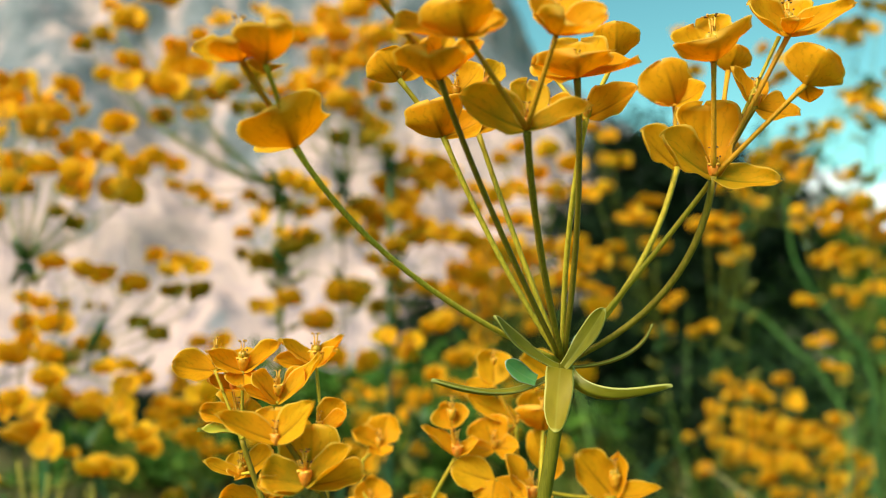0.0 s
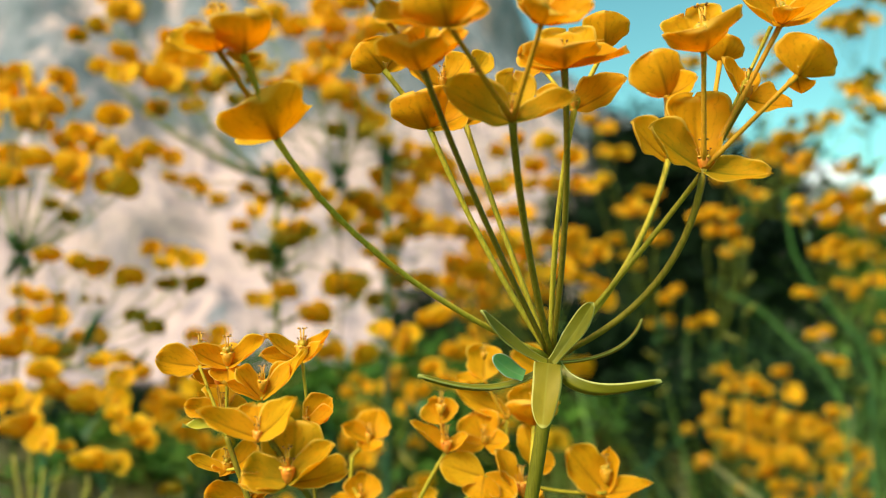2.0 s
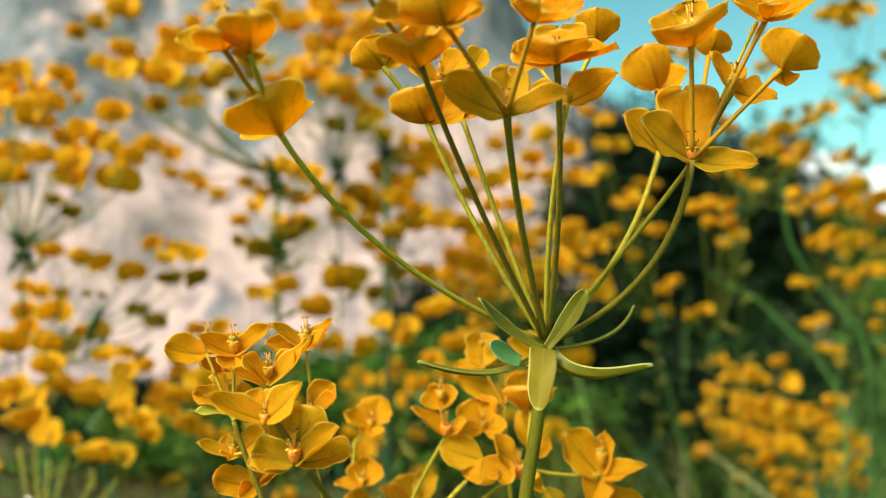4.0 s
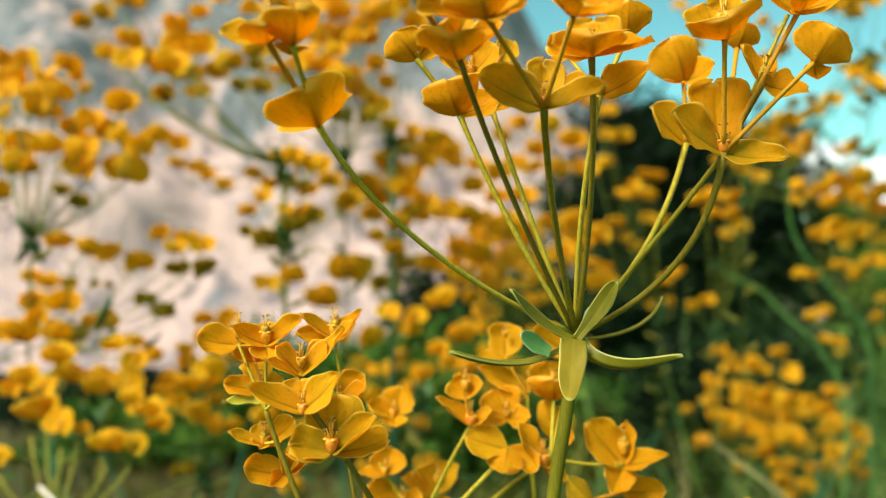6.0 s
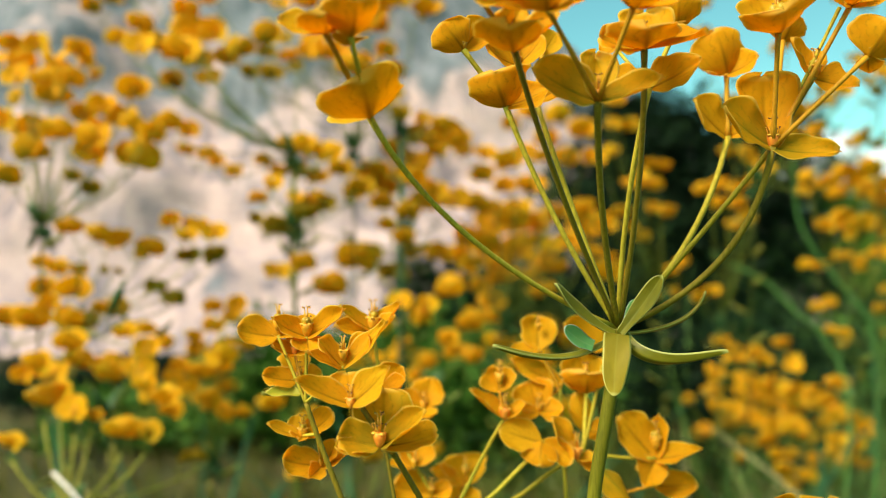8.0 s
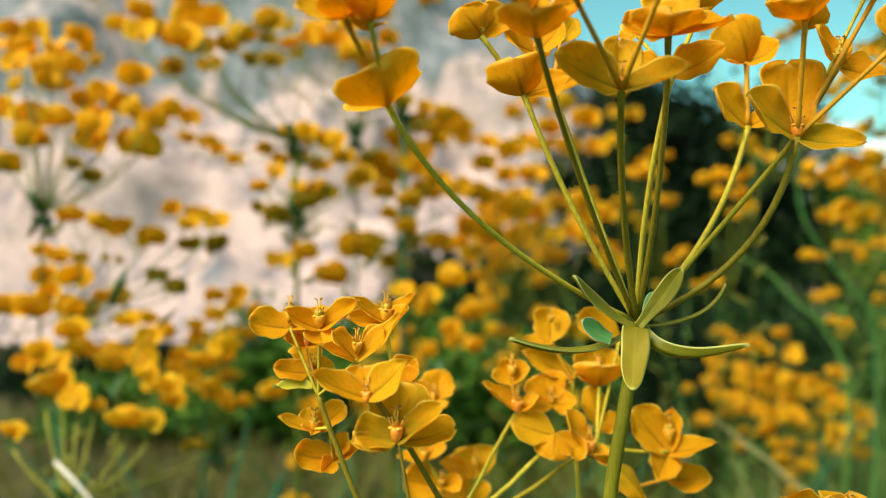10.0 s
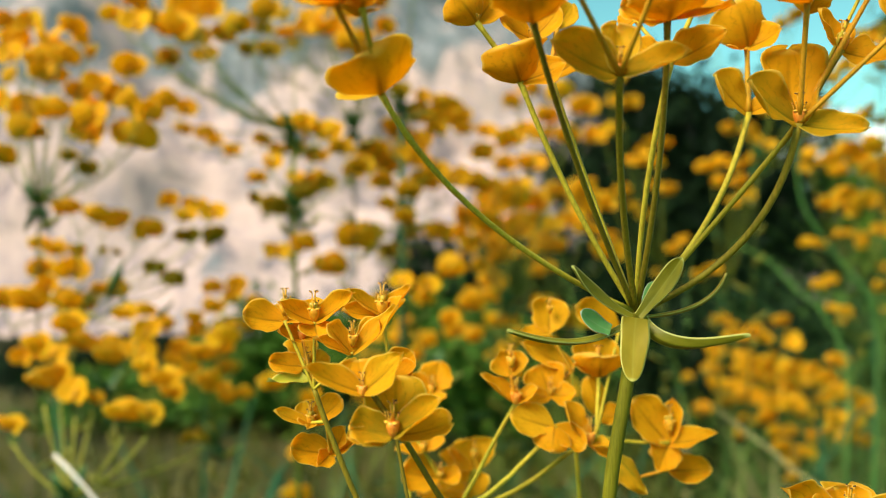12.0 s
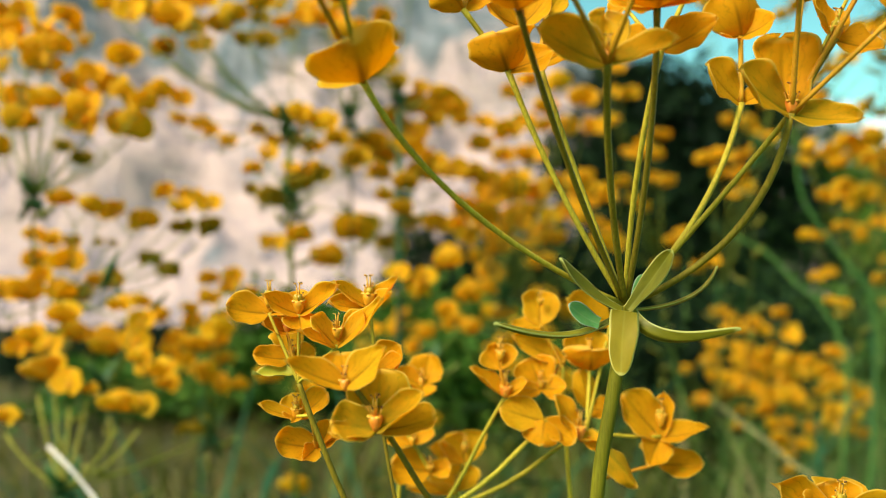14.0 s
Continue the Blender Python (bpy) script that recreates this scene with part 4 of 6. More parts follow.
low_front.stem([(-0.008, 0.151, -0.01), (-0.0079, 0.1581, 0.3229), (-0.0080, 0.1618, 0.5382), (-0.0145, 0.1665, 0.5723), (-0.0167, 0.1681, 0.5843), (-0.0174, 0.1689, 0.5933)], 0.00047, 0.00037, STALK_DARK)
ray = low_front.ray((-0.0320, 0.1589, 0.5926), (-0.0383, 0.1615, 0.6060), 0.00032, (0.0000, 0.0000, 0.0000), STALK)
low_front.cup(ray, (-0.0383, 0.1615, 0.6060), [(-0.0081, -0.0010, 0.0023, -0.0014, 0.0035, 0.0059, "ko", 0.52), (0.0050, 0.0030, 0.0026, -0.0011, 0.0035, 0.0036, "ro", 0.64), (-0.0034, 0.0040, 0.0027, -0.0049, 0.0000, -0.0010, "ro", 0.76)], "c", 0.0040, 0.0014)
ray = low_front.ray((-0.0320, 0.1589, 0.5926), (-0.0318, 0.1585, 0.6062), 0.00032, (0.0000, 0.0000, 0.0000), STALK)
low_front.cup(ray, (-0.0318, 0.1585, 0.6062), [(-0.0067, -0.0030, 0.0039, 0.0006, 0.0035, 0.0038, "po", 0.4), (0.0080, -0.0030, 0.0054, -0.0019, 0.0035, 0.0036, "po", 0.52), (-0.0007, 0.0040, 0.0043, -0.0056, 0.0000, -0.0005, "ro", 0.52), (0.0028, -0.0040, -0.0032, -0.0070, 0.0000, 0.0005, "ro", 0.4)], "c", 0.0044, 0.0004)
ray = low_front.ray((-0.0175, 0.1689, 0.5933), (-0.0192, 0.1695, 0.6066), 0.00035, (0.0000, 0.0000, 0.0000), STALK)
low_front.cup(ray, (-0.0192, 0.1695, 0.6066), [(-0.0074, -0.0010, 0.0060, -0.0003, 0.0035, 0.0032, "po", 0.4), (0.0061, -0.0010, 0.0062, -0.0016, 0.0035, 0.0028, "po", 0.4), (-0.0082, -0.0040, 0.0010, -0.0013, 0.0035, 0.0042, "ro", 0.4), (0.0048, -0.0040, 0.0029, -0.0004, 0.0035, 0.0035, "ro", 0.4)], "c", 0.0050, 0.0002)
ray = low_front.ray((-0.0320, 0.1589, 0.5926), (-0.0237, 0.1536, 0.6006), 0.00032, (0.0000, 0.0000, 0.0000), STALK)
low_front.cup(ray, (-0.0237, 0.1536, 0.6006), [(-0.0071, -0.0020, 0.0035, -0.0006, 0.0035, 0.0030, "po", 0.4), (0.0087, -0.0010, 0.0091, -0.0020, 0.0035, 0.0027, "po", 0.52), (-0.0039, 0.0030, 0.0057, -0.0016, 0.0035, 0.0036, "ro", 0.76), (0.0027, 0.0040, 0.0066, -0.0014, 0.0035, 0.0032, "ro", 0.76)], "y", 0.0036, 0.0016)
ray = low_front.ray((-0.0320, 0.1589, 0.5926), (-0.0350, 0.1668, 0.5961), 0.00032, (0.0000, 0.0000, 0.0000), STALK_RED)
low_front.cup(ray, (-0.0350, 0.1668, 0.5961), [(-0.0075, -0.0010, 0.0015, -0.0009, 0.0035, 0.0042, "ro", 0.4), (0.0051, 0.0010, 0.0013, -0.0011, 0.0035, 0.0041, "ro", 0.52), (-0.0027, 0.0030, 0.0058, -0.0066, 0.0000, -0.0005, "ko", 0.76)], "y", 0.0030)
ray = low_front.ray((-0.0320, 0.1589, 0.5926), (-0.0351, 0.1630, 0.6022), 0.00028, (0.0000, 0.0000, 0.0000), STALK_RED)
low_front.cup(ray, (-0.0351, 0.1630, 0.6022), [(-0.0047, -0.0020, 0.0018, -0.0011, 0.0035, 0.0033, "ro", 0.4), (0.0057, -0.0010, 0.0020, -0.0012, 0.0035, 0.0027, "ro", 0.64), (-0.0002, 0.0030, 0.0032, -0.0050, 0.0000, -0.0005, "ro", 0.64)], "r", 0.0030)
ray = low_front.ray((-0.0183, 0.1368, 0.5958), (-0.0200, 0.1347, 0.5968), 0.00028, (0.0000, 0.0000, 0.0000), STALK)
low_front.cup(ray, (-0.0200, 0.1347, 0.5968), [(-0.0091, -0.0030, 0.0044, 0.0010, 0.0035, 0.0038, "po", 0.52), (0.0067, -0.0010, 0.0075, -0.0019, 0.0035, 0.0049, "po", 0.52), (-0.0013, 0.0040, 0.0048, -0.0072, 0.0000, -0.0015, "ro", 0.64)], "r", 0.0030, -0.0006)
ray = low_front.ray((-0.0175, 0.1689, 0.5933), (-0.0180, 0.1679, 0.5934), 0.00032, (0.0000, 0.0000, 0.0000), STALK_RED)
low_front.cup(ray, (-0.0180, 0.1679, 0.5934), [(0.0049, 0.0010, 0.0061, -0.0029, 0.0035, 0.0058, "ro", 0.52), (0.0062, -0.0020, 0.0032, 0.0004, 0.0035, 0.0036, "ro", 0.52)], "y", 0.0028)
ray = low_front.ray((-0.0320, 0.1589, 0.5926), (-0.0337, 0.1649, 0.5936), 0.00028, (0.0000, 0.0000, 0.0000), STALK)
low_front.cup(ray, (-0.0337, 0.1649, 0.5936), [(-0.0084, -0.0010, 0.0001, -0.0011, 0.0035, 0.0022, "pv", 0.4)])
ray = low_front.ray((-0.0127, 0.1380, 0.5874), (-0.0149, 0.1350, 0.5895), 0.00028, (0.0000, 0.0000, 0.0000), STALK_RED)
low_front.cup(ray, (-0.0149, 0.1350, 0.5895), [(-0.0072, -0.0010, 0.0027, -0.0000, 0.0035, 0.0059, "kg", 0.64), (0.0010, 0.0040, 0.0094, -0.0110, 0.0000, -0.0005, "kg", 0.64), (0.0083, -0.0020, 0.0071, -0.0007, 0.0035, 0.0036, "rg", 0.52), (-0.0063, -0.0050, -0.0003, -0.0002, 0.0035, 0.0023, "rg", 0.4), (0.0093, 0.0030, 0.0038, 0.0012, 0.0035, 0.0040, "ro", 0.76)], "r", 0.0044, 0.0002)
ray = low_front.ray((-0.0297, 0.1591, 0.5862), (-0.0340, 0.1672, 0.5841), 0.00031, (0.0000, 0.0000, 0.0000), STALK)
low_front.cup(ray, (-0.0340, 0.1672, 0.5841), [(-0.0074, -0.0020, 0.0030, -0.0007, 0.0035, 0.0021, "po", 0.52), (0.0067, -0.0010, 0.0052, -0.0030, 0.0035, 0.0038, "ko", 0.52), (-0.0025, 0.0030, 0.0038, -0.0048, 0.0000, -0.0012, "ro", 0.52), (-0.0001, -0.0050, -0.0000, -0.0051, 0.0000, 0.0007, "po", 0.52)], "c", 0.0036, -0.0002)
ray = low_front.ray((-0.0297, 0.1591, 0.5862), (-0.0299, 0.1683, 0.5774), 0.00031, (0.0000, 0.0000, 0.0000), STALK_RED)
low_front.cup(ray, (-0.0299, 0.1683, 0.5774), [(-0.0083, -0.0030, 0.0024, -0.0002, 0.0035, 0.0059, "ko", 0.4), (0.0059, -0.0010, 0.0034, -0.0010, 0.0035, 0.0029, "ro", 0.4), (-0.0032, -0.0040, -0.0013, -0.0036, 0.0000, 0.0026, "po", 0.4), (0.0019, 0.0020, 0.0060, -0.0015, 0.0035, 0.0030, "ro", 0.64)], "y", 0.0030)

low_middle = Spurge((-0.005, 0.222, ground_z(-0.005, 0.222)), "short spurge with loose orange bract heads on thin stalks", "spurge plants in front")
low_middle.stem([(-0.005, 0.222, -0.01), (-0.0126, 0.2216, 0.3151), (-0.0168, 0.2214, 0.5251), (-0.0149, 0.2169, 0.5598), (-0.0143, 0.2156, 0.5698), (-0.0138, 0.2144, 0.5771)], 0.00067, 0.00053, STALK)
low_middle.stem([(-0.005, 0.222, -0.01), (-0.0051, 0.2240, 0.3123), (-0.0052, 0.2250, 0.5205), (0.0016, 0.2240, 0.5548), (0.0020, 0.2240, 0.5565), (0.0026, 0.2239, 0.5581)], 0.00062, 0.00049, STALK)
ray = low_middle.ray((-0.0138, 0.2144, 0.5772), (-0.0092, 0.2132, 0.5817), 0.00043, (0.0000, 0.0000, 0.0000), STALK)
low_middle.cup(ray, (-0.0092, 0.2132, 0.5817), [(0.0027, 0.0030, 0.0078, -0.0102, 0.0000, 0.0015, "ro", 0.4), (-0.0062, 0.0020, 0.0051, -0.0010, 0.0040, 0.0047, "po", 0.64), (0.0011, -0.0040, -0.0025, -0.0073, 0.0000, -0.0000, "ro", 0.52)], "y", 0.0034)
ray = low_middle.ray((-0.0142, 0.2156, 0.5698), (-0.0115, 0.2137, 0.5658), 0.00041, (0.0000, 0.0000, 0.0000), STALK)
low_middle.cup(ray, (-0.0115, 0.2137, 0.5658), [(0.0014, 0.0030, 0.0067, -0.0102, 0.0000, 0.0015, "ro", 0.4), (-0.0076, -0.0010, 0.0010, -0.0012, 0.0040, 0.0020, "po", 0.64)], "y", 0.0032)
ray = low_middle.ray((-0.0142, 0.2156, 0.5698), (-0.0069, 0.2159, 0.5577), 0.00041, (0.0000, 0.0000, 0.0000), STALK)
low_middle.cup(ray, (-0.0069, 0.2159, 0.5577), [(-0.0107, -0.0020, 0.0021, 0.0015, 0.0040, 0.0093, "ko", 0.52), (0.0051, 0.0020, 0.0016, -0.0007, 0.0040, 0.0048, "ro", 0.64)], "y", 0.0034)
ray = low_middle.ray((0.0026, 0.2239, 0.5555), (0.0027, 0.2229, 0.5579), 0.00043, (0.0000, 0.0000, 0.0000), STALK)
low_middle.cup(ray, (0.0027, 0.2229, 0.5579), [(-0.0015, 0.0030, 0.0082, -0.0139, 0.0000, -0.0001, "ko", 0.64), (-0.0090, 0.0030, 0.0060, -0.0011, 0.0040, 0.0040, "po", 0.76)], "c", 0.0036, 0.0032)
ray = low_middle.ray((0.0027, 0.2239, 0.5468), (0.0002, 0.2229, 0.5499), 0.00043, (0.0000, 0.0000, 0.0000), STALK)
low_middle.cup(ray, (0.0002, 0.2229, 0.5499), [(0.0001, 0.0030, 0.0071, -0.0151, 0.0000, -0.0004, "ro", 0.52), (-0.0138, 0.0010, 0.0025, -0.0015, 0.0040, 0.0034, "ro", 0.64)], "y", 0.0034)

mid_behind = Spurge((0.029, 0.202, ground_z(0.029, 0.202)), "spurge with several small orange heads close behind the tall stem", "spurge plants in front")
mid_behind.stem([(0.029, 0.202, -0.01), (0.0300, 0.2025, 0.3169), (0.0307, 0.2028, 0.5282), (0.0280, 0.2018, 0.5631), (0.0268, 0.2013, 0.5781), (0.0262, 0.2010, 0.5891)], 0.00063, 0.00050, STALK)
mid_behind.stem([(0.029, 0.202, -0.01), (0.0007, 0.1959, 0.3202), (-0.0144, 0.1926, 0.5336), (0.0014, 0.1917, 0.5648), (0.0067, 0.1914, 0.5753), (0.0112, 0.1912, 0.5833)], 0.00060, 0.00047, STALK)
mid_behind.stem([(0.029, 0.202, -0.01), (0.0003, 0.1944, 0.3246), (-0.0151, 0.1904, 0.5409), (0.0094, 0.1897, 0.5659), (0.0159, 0.1895, 0.5726), (0.0208, 0.1893, 0.5776)], 0.00066, 0.00052, STALK)
mid_behind.stem([(0.029, 0.202, -0.01), (0.0027, 0.1990, 0.3253), (-0.0113, 0.1974, 0.5421), (0.0165, 0.1968, 0.5633), (0.0244, 0.1966, 0.5694), (0.0316, 0.1964, 0.5741)], 0.00068, 0.00054, STALK)
ray = mid_behind.ray((0.0263, 0.2010, 0.5892), (0.0207, 0.2007, 0.5991), 0.00041, (0.0000, 0.0000, 0.0000), STALK_RED)
mid_behind.cup(ray, (0.0207, 0.2007, 0.5991), [(0.0007, 0.0030, 0.0086, -0.0096, 0.0000, -0.0004, "ko", 0.52), (-0.0072, 0.0000, 0.0004, -0.0002, 0.0040, 0.0030, "po", 0.52)], "y", 0.0030, 0.0052)
ray = mid_behind.ray((0.0263, 0.2010, 0.5892), (0.0270, 0.2020, 0.5902), 0.00041, (0.0000, 0.0000, 0.0000), STALK_RED)
mid_behind.cup(ray, (0.0270, 0.2020, 0.5902), [(-0.0138, -0.0010, 0.0060, 0.0021, 0.0040, 0.0050, "po", 0.52)])
ray = mid_behind.ray((0.0316, 0.1964, 0.5741), (0.0388, 0.2030, 0.5994), 0.00037, (0.0000, 0.0000, 0.0000), STALK)
mid_behind.cup(ray, (0.0388, 0.2030, 0.5994), [(-0.0113, -0.0010, 0.0067, 0.0041, 0.0040, 0.0074, "ro", 0.52)])
ray = mid_behind.ray((0.0316, 0.1964, 0.5741), (0.0332, 0.2010, 0.5881), 0.00041, (0.0000, 0.0000, 0.0000), STALK)
mid_behind.cup(ray, (0.0332, 0.2010, 0.5881), [(-0.0011, -0.0050, 0.0053, -0.0139, 0.0000, -0.0004, "ko", 0.76), (-0.0012, 0.0030, 0.0094, -0.0119, 0.0000, -0.0018, "ko", 0.52)], "c", 0.0050, 0.0012)
ray = mid_behind.ray((0.0316, 0.1964, 0.5741), (0.0335, 0.2023, 0.5780), 0.00039, (0.0000, 0.0000, 0.0000), STALK)
mid_behind.cup(ray, (0.0335, 0.2023, 0.5780), [(-0.0026, -0.0010, 0.0100, -0.0061, 0.0000, -0.0018, "ro", 0.52), (0.0050, -0.0010, 0.0003, 0.0025, 0.0040, 0.0047, "ko", 0.4)])
ray = mid_behind.ray((0.0112, 0.1912, 0.5833), (0.0100, 0.1909, 0.5899), 0.00039, (0.0000, 0.0000, 0.0000), STALK_RED)
mid_behind.cup(ray, (0.0100, 0.1909, 0.5899), [(-0.0006, 0.0030, 0.0056, -0.0092, 0.0000, -0.0020, "ro", 0.4), (0.0013, 0.0040, 0.0038, -0.0069, 0.0000, 0.0002, "ro", 0.64)], "y", 0.0042, 0.0022)
ray = mid_behind.ray((0.0112, 0.1912, 0.5833), (0.0112, 0.1912, 0.5833), 0.00039, (0.0000, 0.0000, 0.0000), STALK)
mid_behind.cup(ray, (0.0112, 0.1912, 0.5833), [(-0.0083, -0.0010, 0.0069, 0.0016, 0.0040, 0.0022, "po", 0.52), (0.0050, 0.0010, 0.0039, -0.0008, 0.0040, 0.0026, "ro", 0.64)], "r", 0.0048)
ray = mid_behind.ray((0.0263, 0.2010, 0.5892), (0.0207, 0.1982, 0.5839), 0.00039, (0.0000, 0.0000, 0.0000), STALK_RED)
mid_behind.cup(ray, (0.0207, 0.1982, 0.5839), [(-0.0028, 0.0030, 0.0069, -0.0103, 0.0000, -0.0035, "ko", 0.52), (0.0059, -0.0020, 0.0004, 0.0011, 0.0040, 0.0054, "ro", 0.52), (-0.0060, -0.0030, -0.0022, -0.0001, 0.0040, 0.0036, "po", 0.52)], "y", 0.0034)
ray = mid_behind.ray((0.0208, 0.1893, 0.5777), (0.0202, 0.1893, 0.5778), 0.00039, (0.0000, 0.0000, 0.0000), STALK)
mid_behind.cup(ray, (0.0202, 0.1893, 0.5778), [(-0.0101, 0.0020, 0.0036, 0.0017, 0.0040, 0.0076, "ro", 0.52), (-0.0020, -0.0030, -0.0049, -0.0091, 0.0000, 0.0002, "ro", 0.52), (0.0067, -0.0020, -0.0051, 0.0031, 0.0040, 0.0052, "ro", 0.52)])
ray = mid_behind.ray((0.0316, 0.1964, 0.5741), (0.0291, 0.1914, 0.5735), 0.00037, (0.0000, 0.0000, 0.0000), STALK)
mid_behind.cup(ray, (0.0291, 0.1914, 0.5735), [(-0.0068, -0.0010, 0.0100, 0.0042, 0.0040, 0.0029, "ro", 0.64), (0.0049, 0.0010, 0.0003, 0.0006, 0.0040, 0.0019, "po", 0.64)], "r", 0.0050)
ray = mid_behind.ray((0.0316, 0.1964, 0.5741), (0.0354, 0.1915, 0.5700), 0.00037, (0.0000, 0.0000, 0.0000), STALK)
mid_behind.cup(ray, (0.0354, 0.1915, 0.5700), [(0.0069, -0.0020, -0.0083, 0.0045, 0.0040, 0.0036, "pg", 0.4), (-0.0065, -0.0010, 0.0027, 0.0015, 0.0040, 0.0029, "po", 0.4)])
ray = mid_behind.ray((0.0316, 0.1964, 0.5741), (0.0510, 0.2004, 0.5713), 0.00041, (-0.0010, 0.0000, -0.0006), STALK)
mid_behind.cup(ray, (0.0510, 0.2004, 0.5713), [(-0.0093, 0.0020, 0.0110, 0.0072, 0.0040, 0.0066, "ro", 0.52), (0.0107, -0.0020, 0.0046, 0.0023, 0.0040, 0.0045, "po", 0.4), (0.0005, 0.0040, 0.0104, -0.0052, 0.0040, 0.0007, "po", 0.64), (-0.0054, -0.0030, -0.0060, -0.0083, 0.0000, 0.0034, "po", 0.4)], "c", 0.0050, 0.0030)
ray = mid_behind.ray((0.0376, 0.2019, 0.5605), (0.0508, 0.2016, 0.5641), 0.00041, (0.0000, 0.0000, 0.0000), STALK_RED)
mid_behind.cup(ray, (0.0508, 0.2016, 0.5641), [(0.0110, 0.0010, 0.0015, 0.0013, 0.0040, 0.0066, "ro", 0.4), (0.0020, 0.0030, 0.0056, -0.0079, 0.0000, -0.0021, "ro", 0.64)])

corner = Spurge((0.085, 0.168, ground_z(0.085, 0.168)), "low spurge with one broad orange bract head", "spurge plants in front")
corner.stem([(0.085, 0.168, -0.01), (0.0814, 0.1642, 0.3), (0.0770, 0.1601, 0.5609)], 0.0018, 0.0009)
ray = corner.ray((0.0761, 0.1601, 0.5599), (0.0736, 0.1580, 0.5652), 0.00056, (0.0000, 0.0000, 0.0000), STALK)
corner.cup(ray, (0.0736, 0.1580, 0.5652), [(-0.0133, -0.0020, 0.0071, 0.0052, 0.0040, 0.0066, "po", 0.64), (0.0122, -0.0020, 0.0066, -0.0018, 0.0040, 0.0060, "po", 0.52), (-0.0019, 0.0030, 0.0074, -0.0125, 0.0000, -0.0017, "ro", 0.76), (0.0061, 0.0050, 0.0063, -0.0109, 0.0000, -0.0003, "ro", 0.76)], "c", 0.0046, 0.0030)


# ---- spurge plants behind, out of focus ----

back_left = Spurge((-0.322, 0.583, ground_z(-0.322, 0.583)), "spurge with a domed umbel of orange bracts against the rock", "spurge plants behind")
back_left.stem([(-0.3220, 0.5830, -0.0100), (-0.3104, 0.5834, 0.3243), (-0.2924, 0.5534, 0.6486)], 0.0013, 0.0009, STEM_FAR, steps=5)
for at, size, tone in (
        ((-0.3150, 0.5688, 0.7794), 0.0284, "o"),
        ((-0.2731, 0.5447, 0.7665), 0.0249, "o"),
        ((-0.2631, 0.5631, 0.7622), 0.0197, "o"),
        ((-0.3166, 0.5503, 0.7629), 0.0275, "o"),
        ((-0.2932, 0.5458, 0.7495), 0.0363, "o"),
        ((-0.2677, 0.5200, 0.7422), 0.0259, "o"),
        ((-0.2233, 0.5163, 0.7279), 0.0321, "o"),
        ((-0.2848, 0.5798, 0.7360), 0.0312, "o"),
        ((-0.2786, 0.5124, 0.7288), 0.0255, "g"),
        ((-0.3265, 0.5827, 0.7190), 0.0410, "o"),
        ((-0.2482, 0.5103, 0.7029), 0.0316, "o"),
        ((-0.2039, 0.5075, 0.7071), 0.0251, "o"),
        ((-0.2870, 0.5106, 0.6828), 0.0336, "g"),
        ((-0.2566, 0.5383, 0.6744), 0.0221, "v"),
        ((-0.2262, 0.5216, 0.6894), 0.0387, "o"),
        ((-0.2329, 0.5265, 0.7123), 0.0304, "o"),
        ((-0.2013, 0.5252, 0.7102), 0.0260, "o"),
):
    ray = back_left.far_ray((-0.2924, 0.5534, 0.6486), Vector(at) - Vector((0, 0, size * 0.45)))
    back_left.forked_head(ray, at, size, tone)
for k in range(7):
    back_left.far_leaf(Vector((-0.2924, 0.5534, 0.6486)).lerp((-0.3104, 0.5834, 0.3243), 0.05 + 0.09 * k), (0.022 * math.cos(k * 2.2 + -0.28), 0.022 * math.sin(k * 2.2 + -0.28), 0.012), 0.006, LEAVES_FRESH)
for k in range(9):
    back_left.far_leaf((-0.2924, 0.5534, 0.6486), (0.010 * math.cos(k * 2.4), 0.010 * math.sin(k * 2.4), 0.012 * (k % 4) - 0.019), 0.012)

back_middle = Spurge((-0.124, 0.650, ground_z(-0.124, 0.650)), "spurge with long thin rays and scattered orange heads", "spurge plants behind")
back_middle.stem([(-0.1242, 0.6500, -0.0100), (-0.1246, 0.6497, 0.3547), (-0.1243, 0.6197, 0.7094)], 0.0024, 0.0020, STALK_FAR, steps=5)
for at, size, tone in (
        ((-0.2382, 0.6137, 0.8532), 0.0463, "o"),
        ((-0.2509, 0.6006, 0.8459), 0.0302, "o"),
        ((-0.2944, 0.6521, 0.8404), 0.0300, "g"),
        ((-0.2442, 0.5837, 0.7949), 0.0268, "o"),
        ((-0.2167, 0.5754, 0.7772), 0.0407, "o"),
        ((-0.2351, 0.6397, 0.8071), 0.0374, "o"),
        ((-0.2166, 0.6612, 0.8261), 0.0387, "o"),
        ((-0.1970, 0.6115, 0.7989), 0.0306, "o"),
        ((-0.2257, 0.6555, 0.7821), 0.0382, "g"),
        ((-0.1884, 0.6296, 0.7781), 0.0314, "g"),
        ((-0.1477, 0.5813, 0.7857), 0.0339, "g"),
        ((-0.1270, 0.6478, 0.7961), 0.0243, "o"),
        ((-0.2141, 0.6139, 0.7280), 0.0254, "o"),
        ((-0.2160, 0.6606, 0.7142), 0.0245, "o"),
        ((-0.1918, 0.6623, 0.7017), 0.0246, "o"),
):
    ray = back_middle.far_ray((-0.1243, 0.6197, 0.7094), Vector(at) - Vector((0, 0, size * 0.45)))
    back_middle.forked_head(ray, at, size, tone)
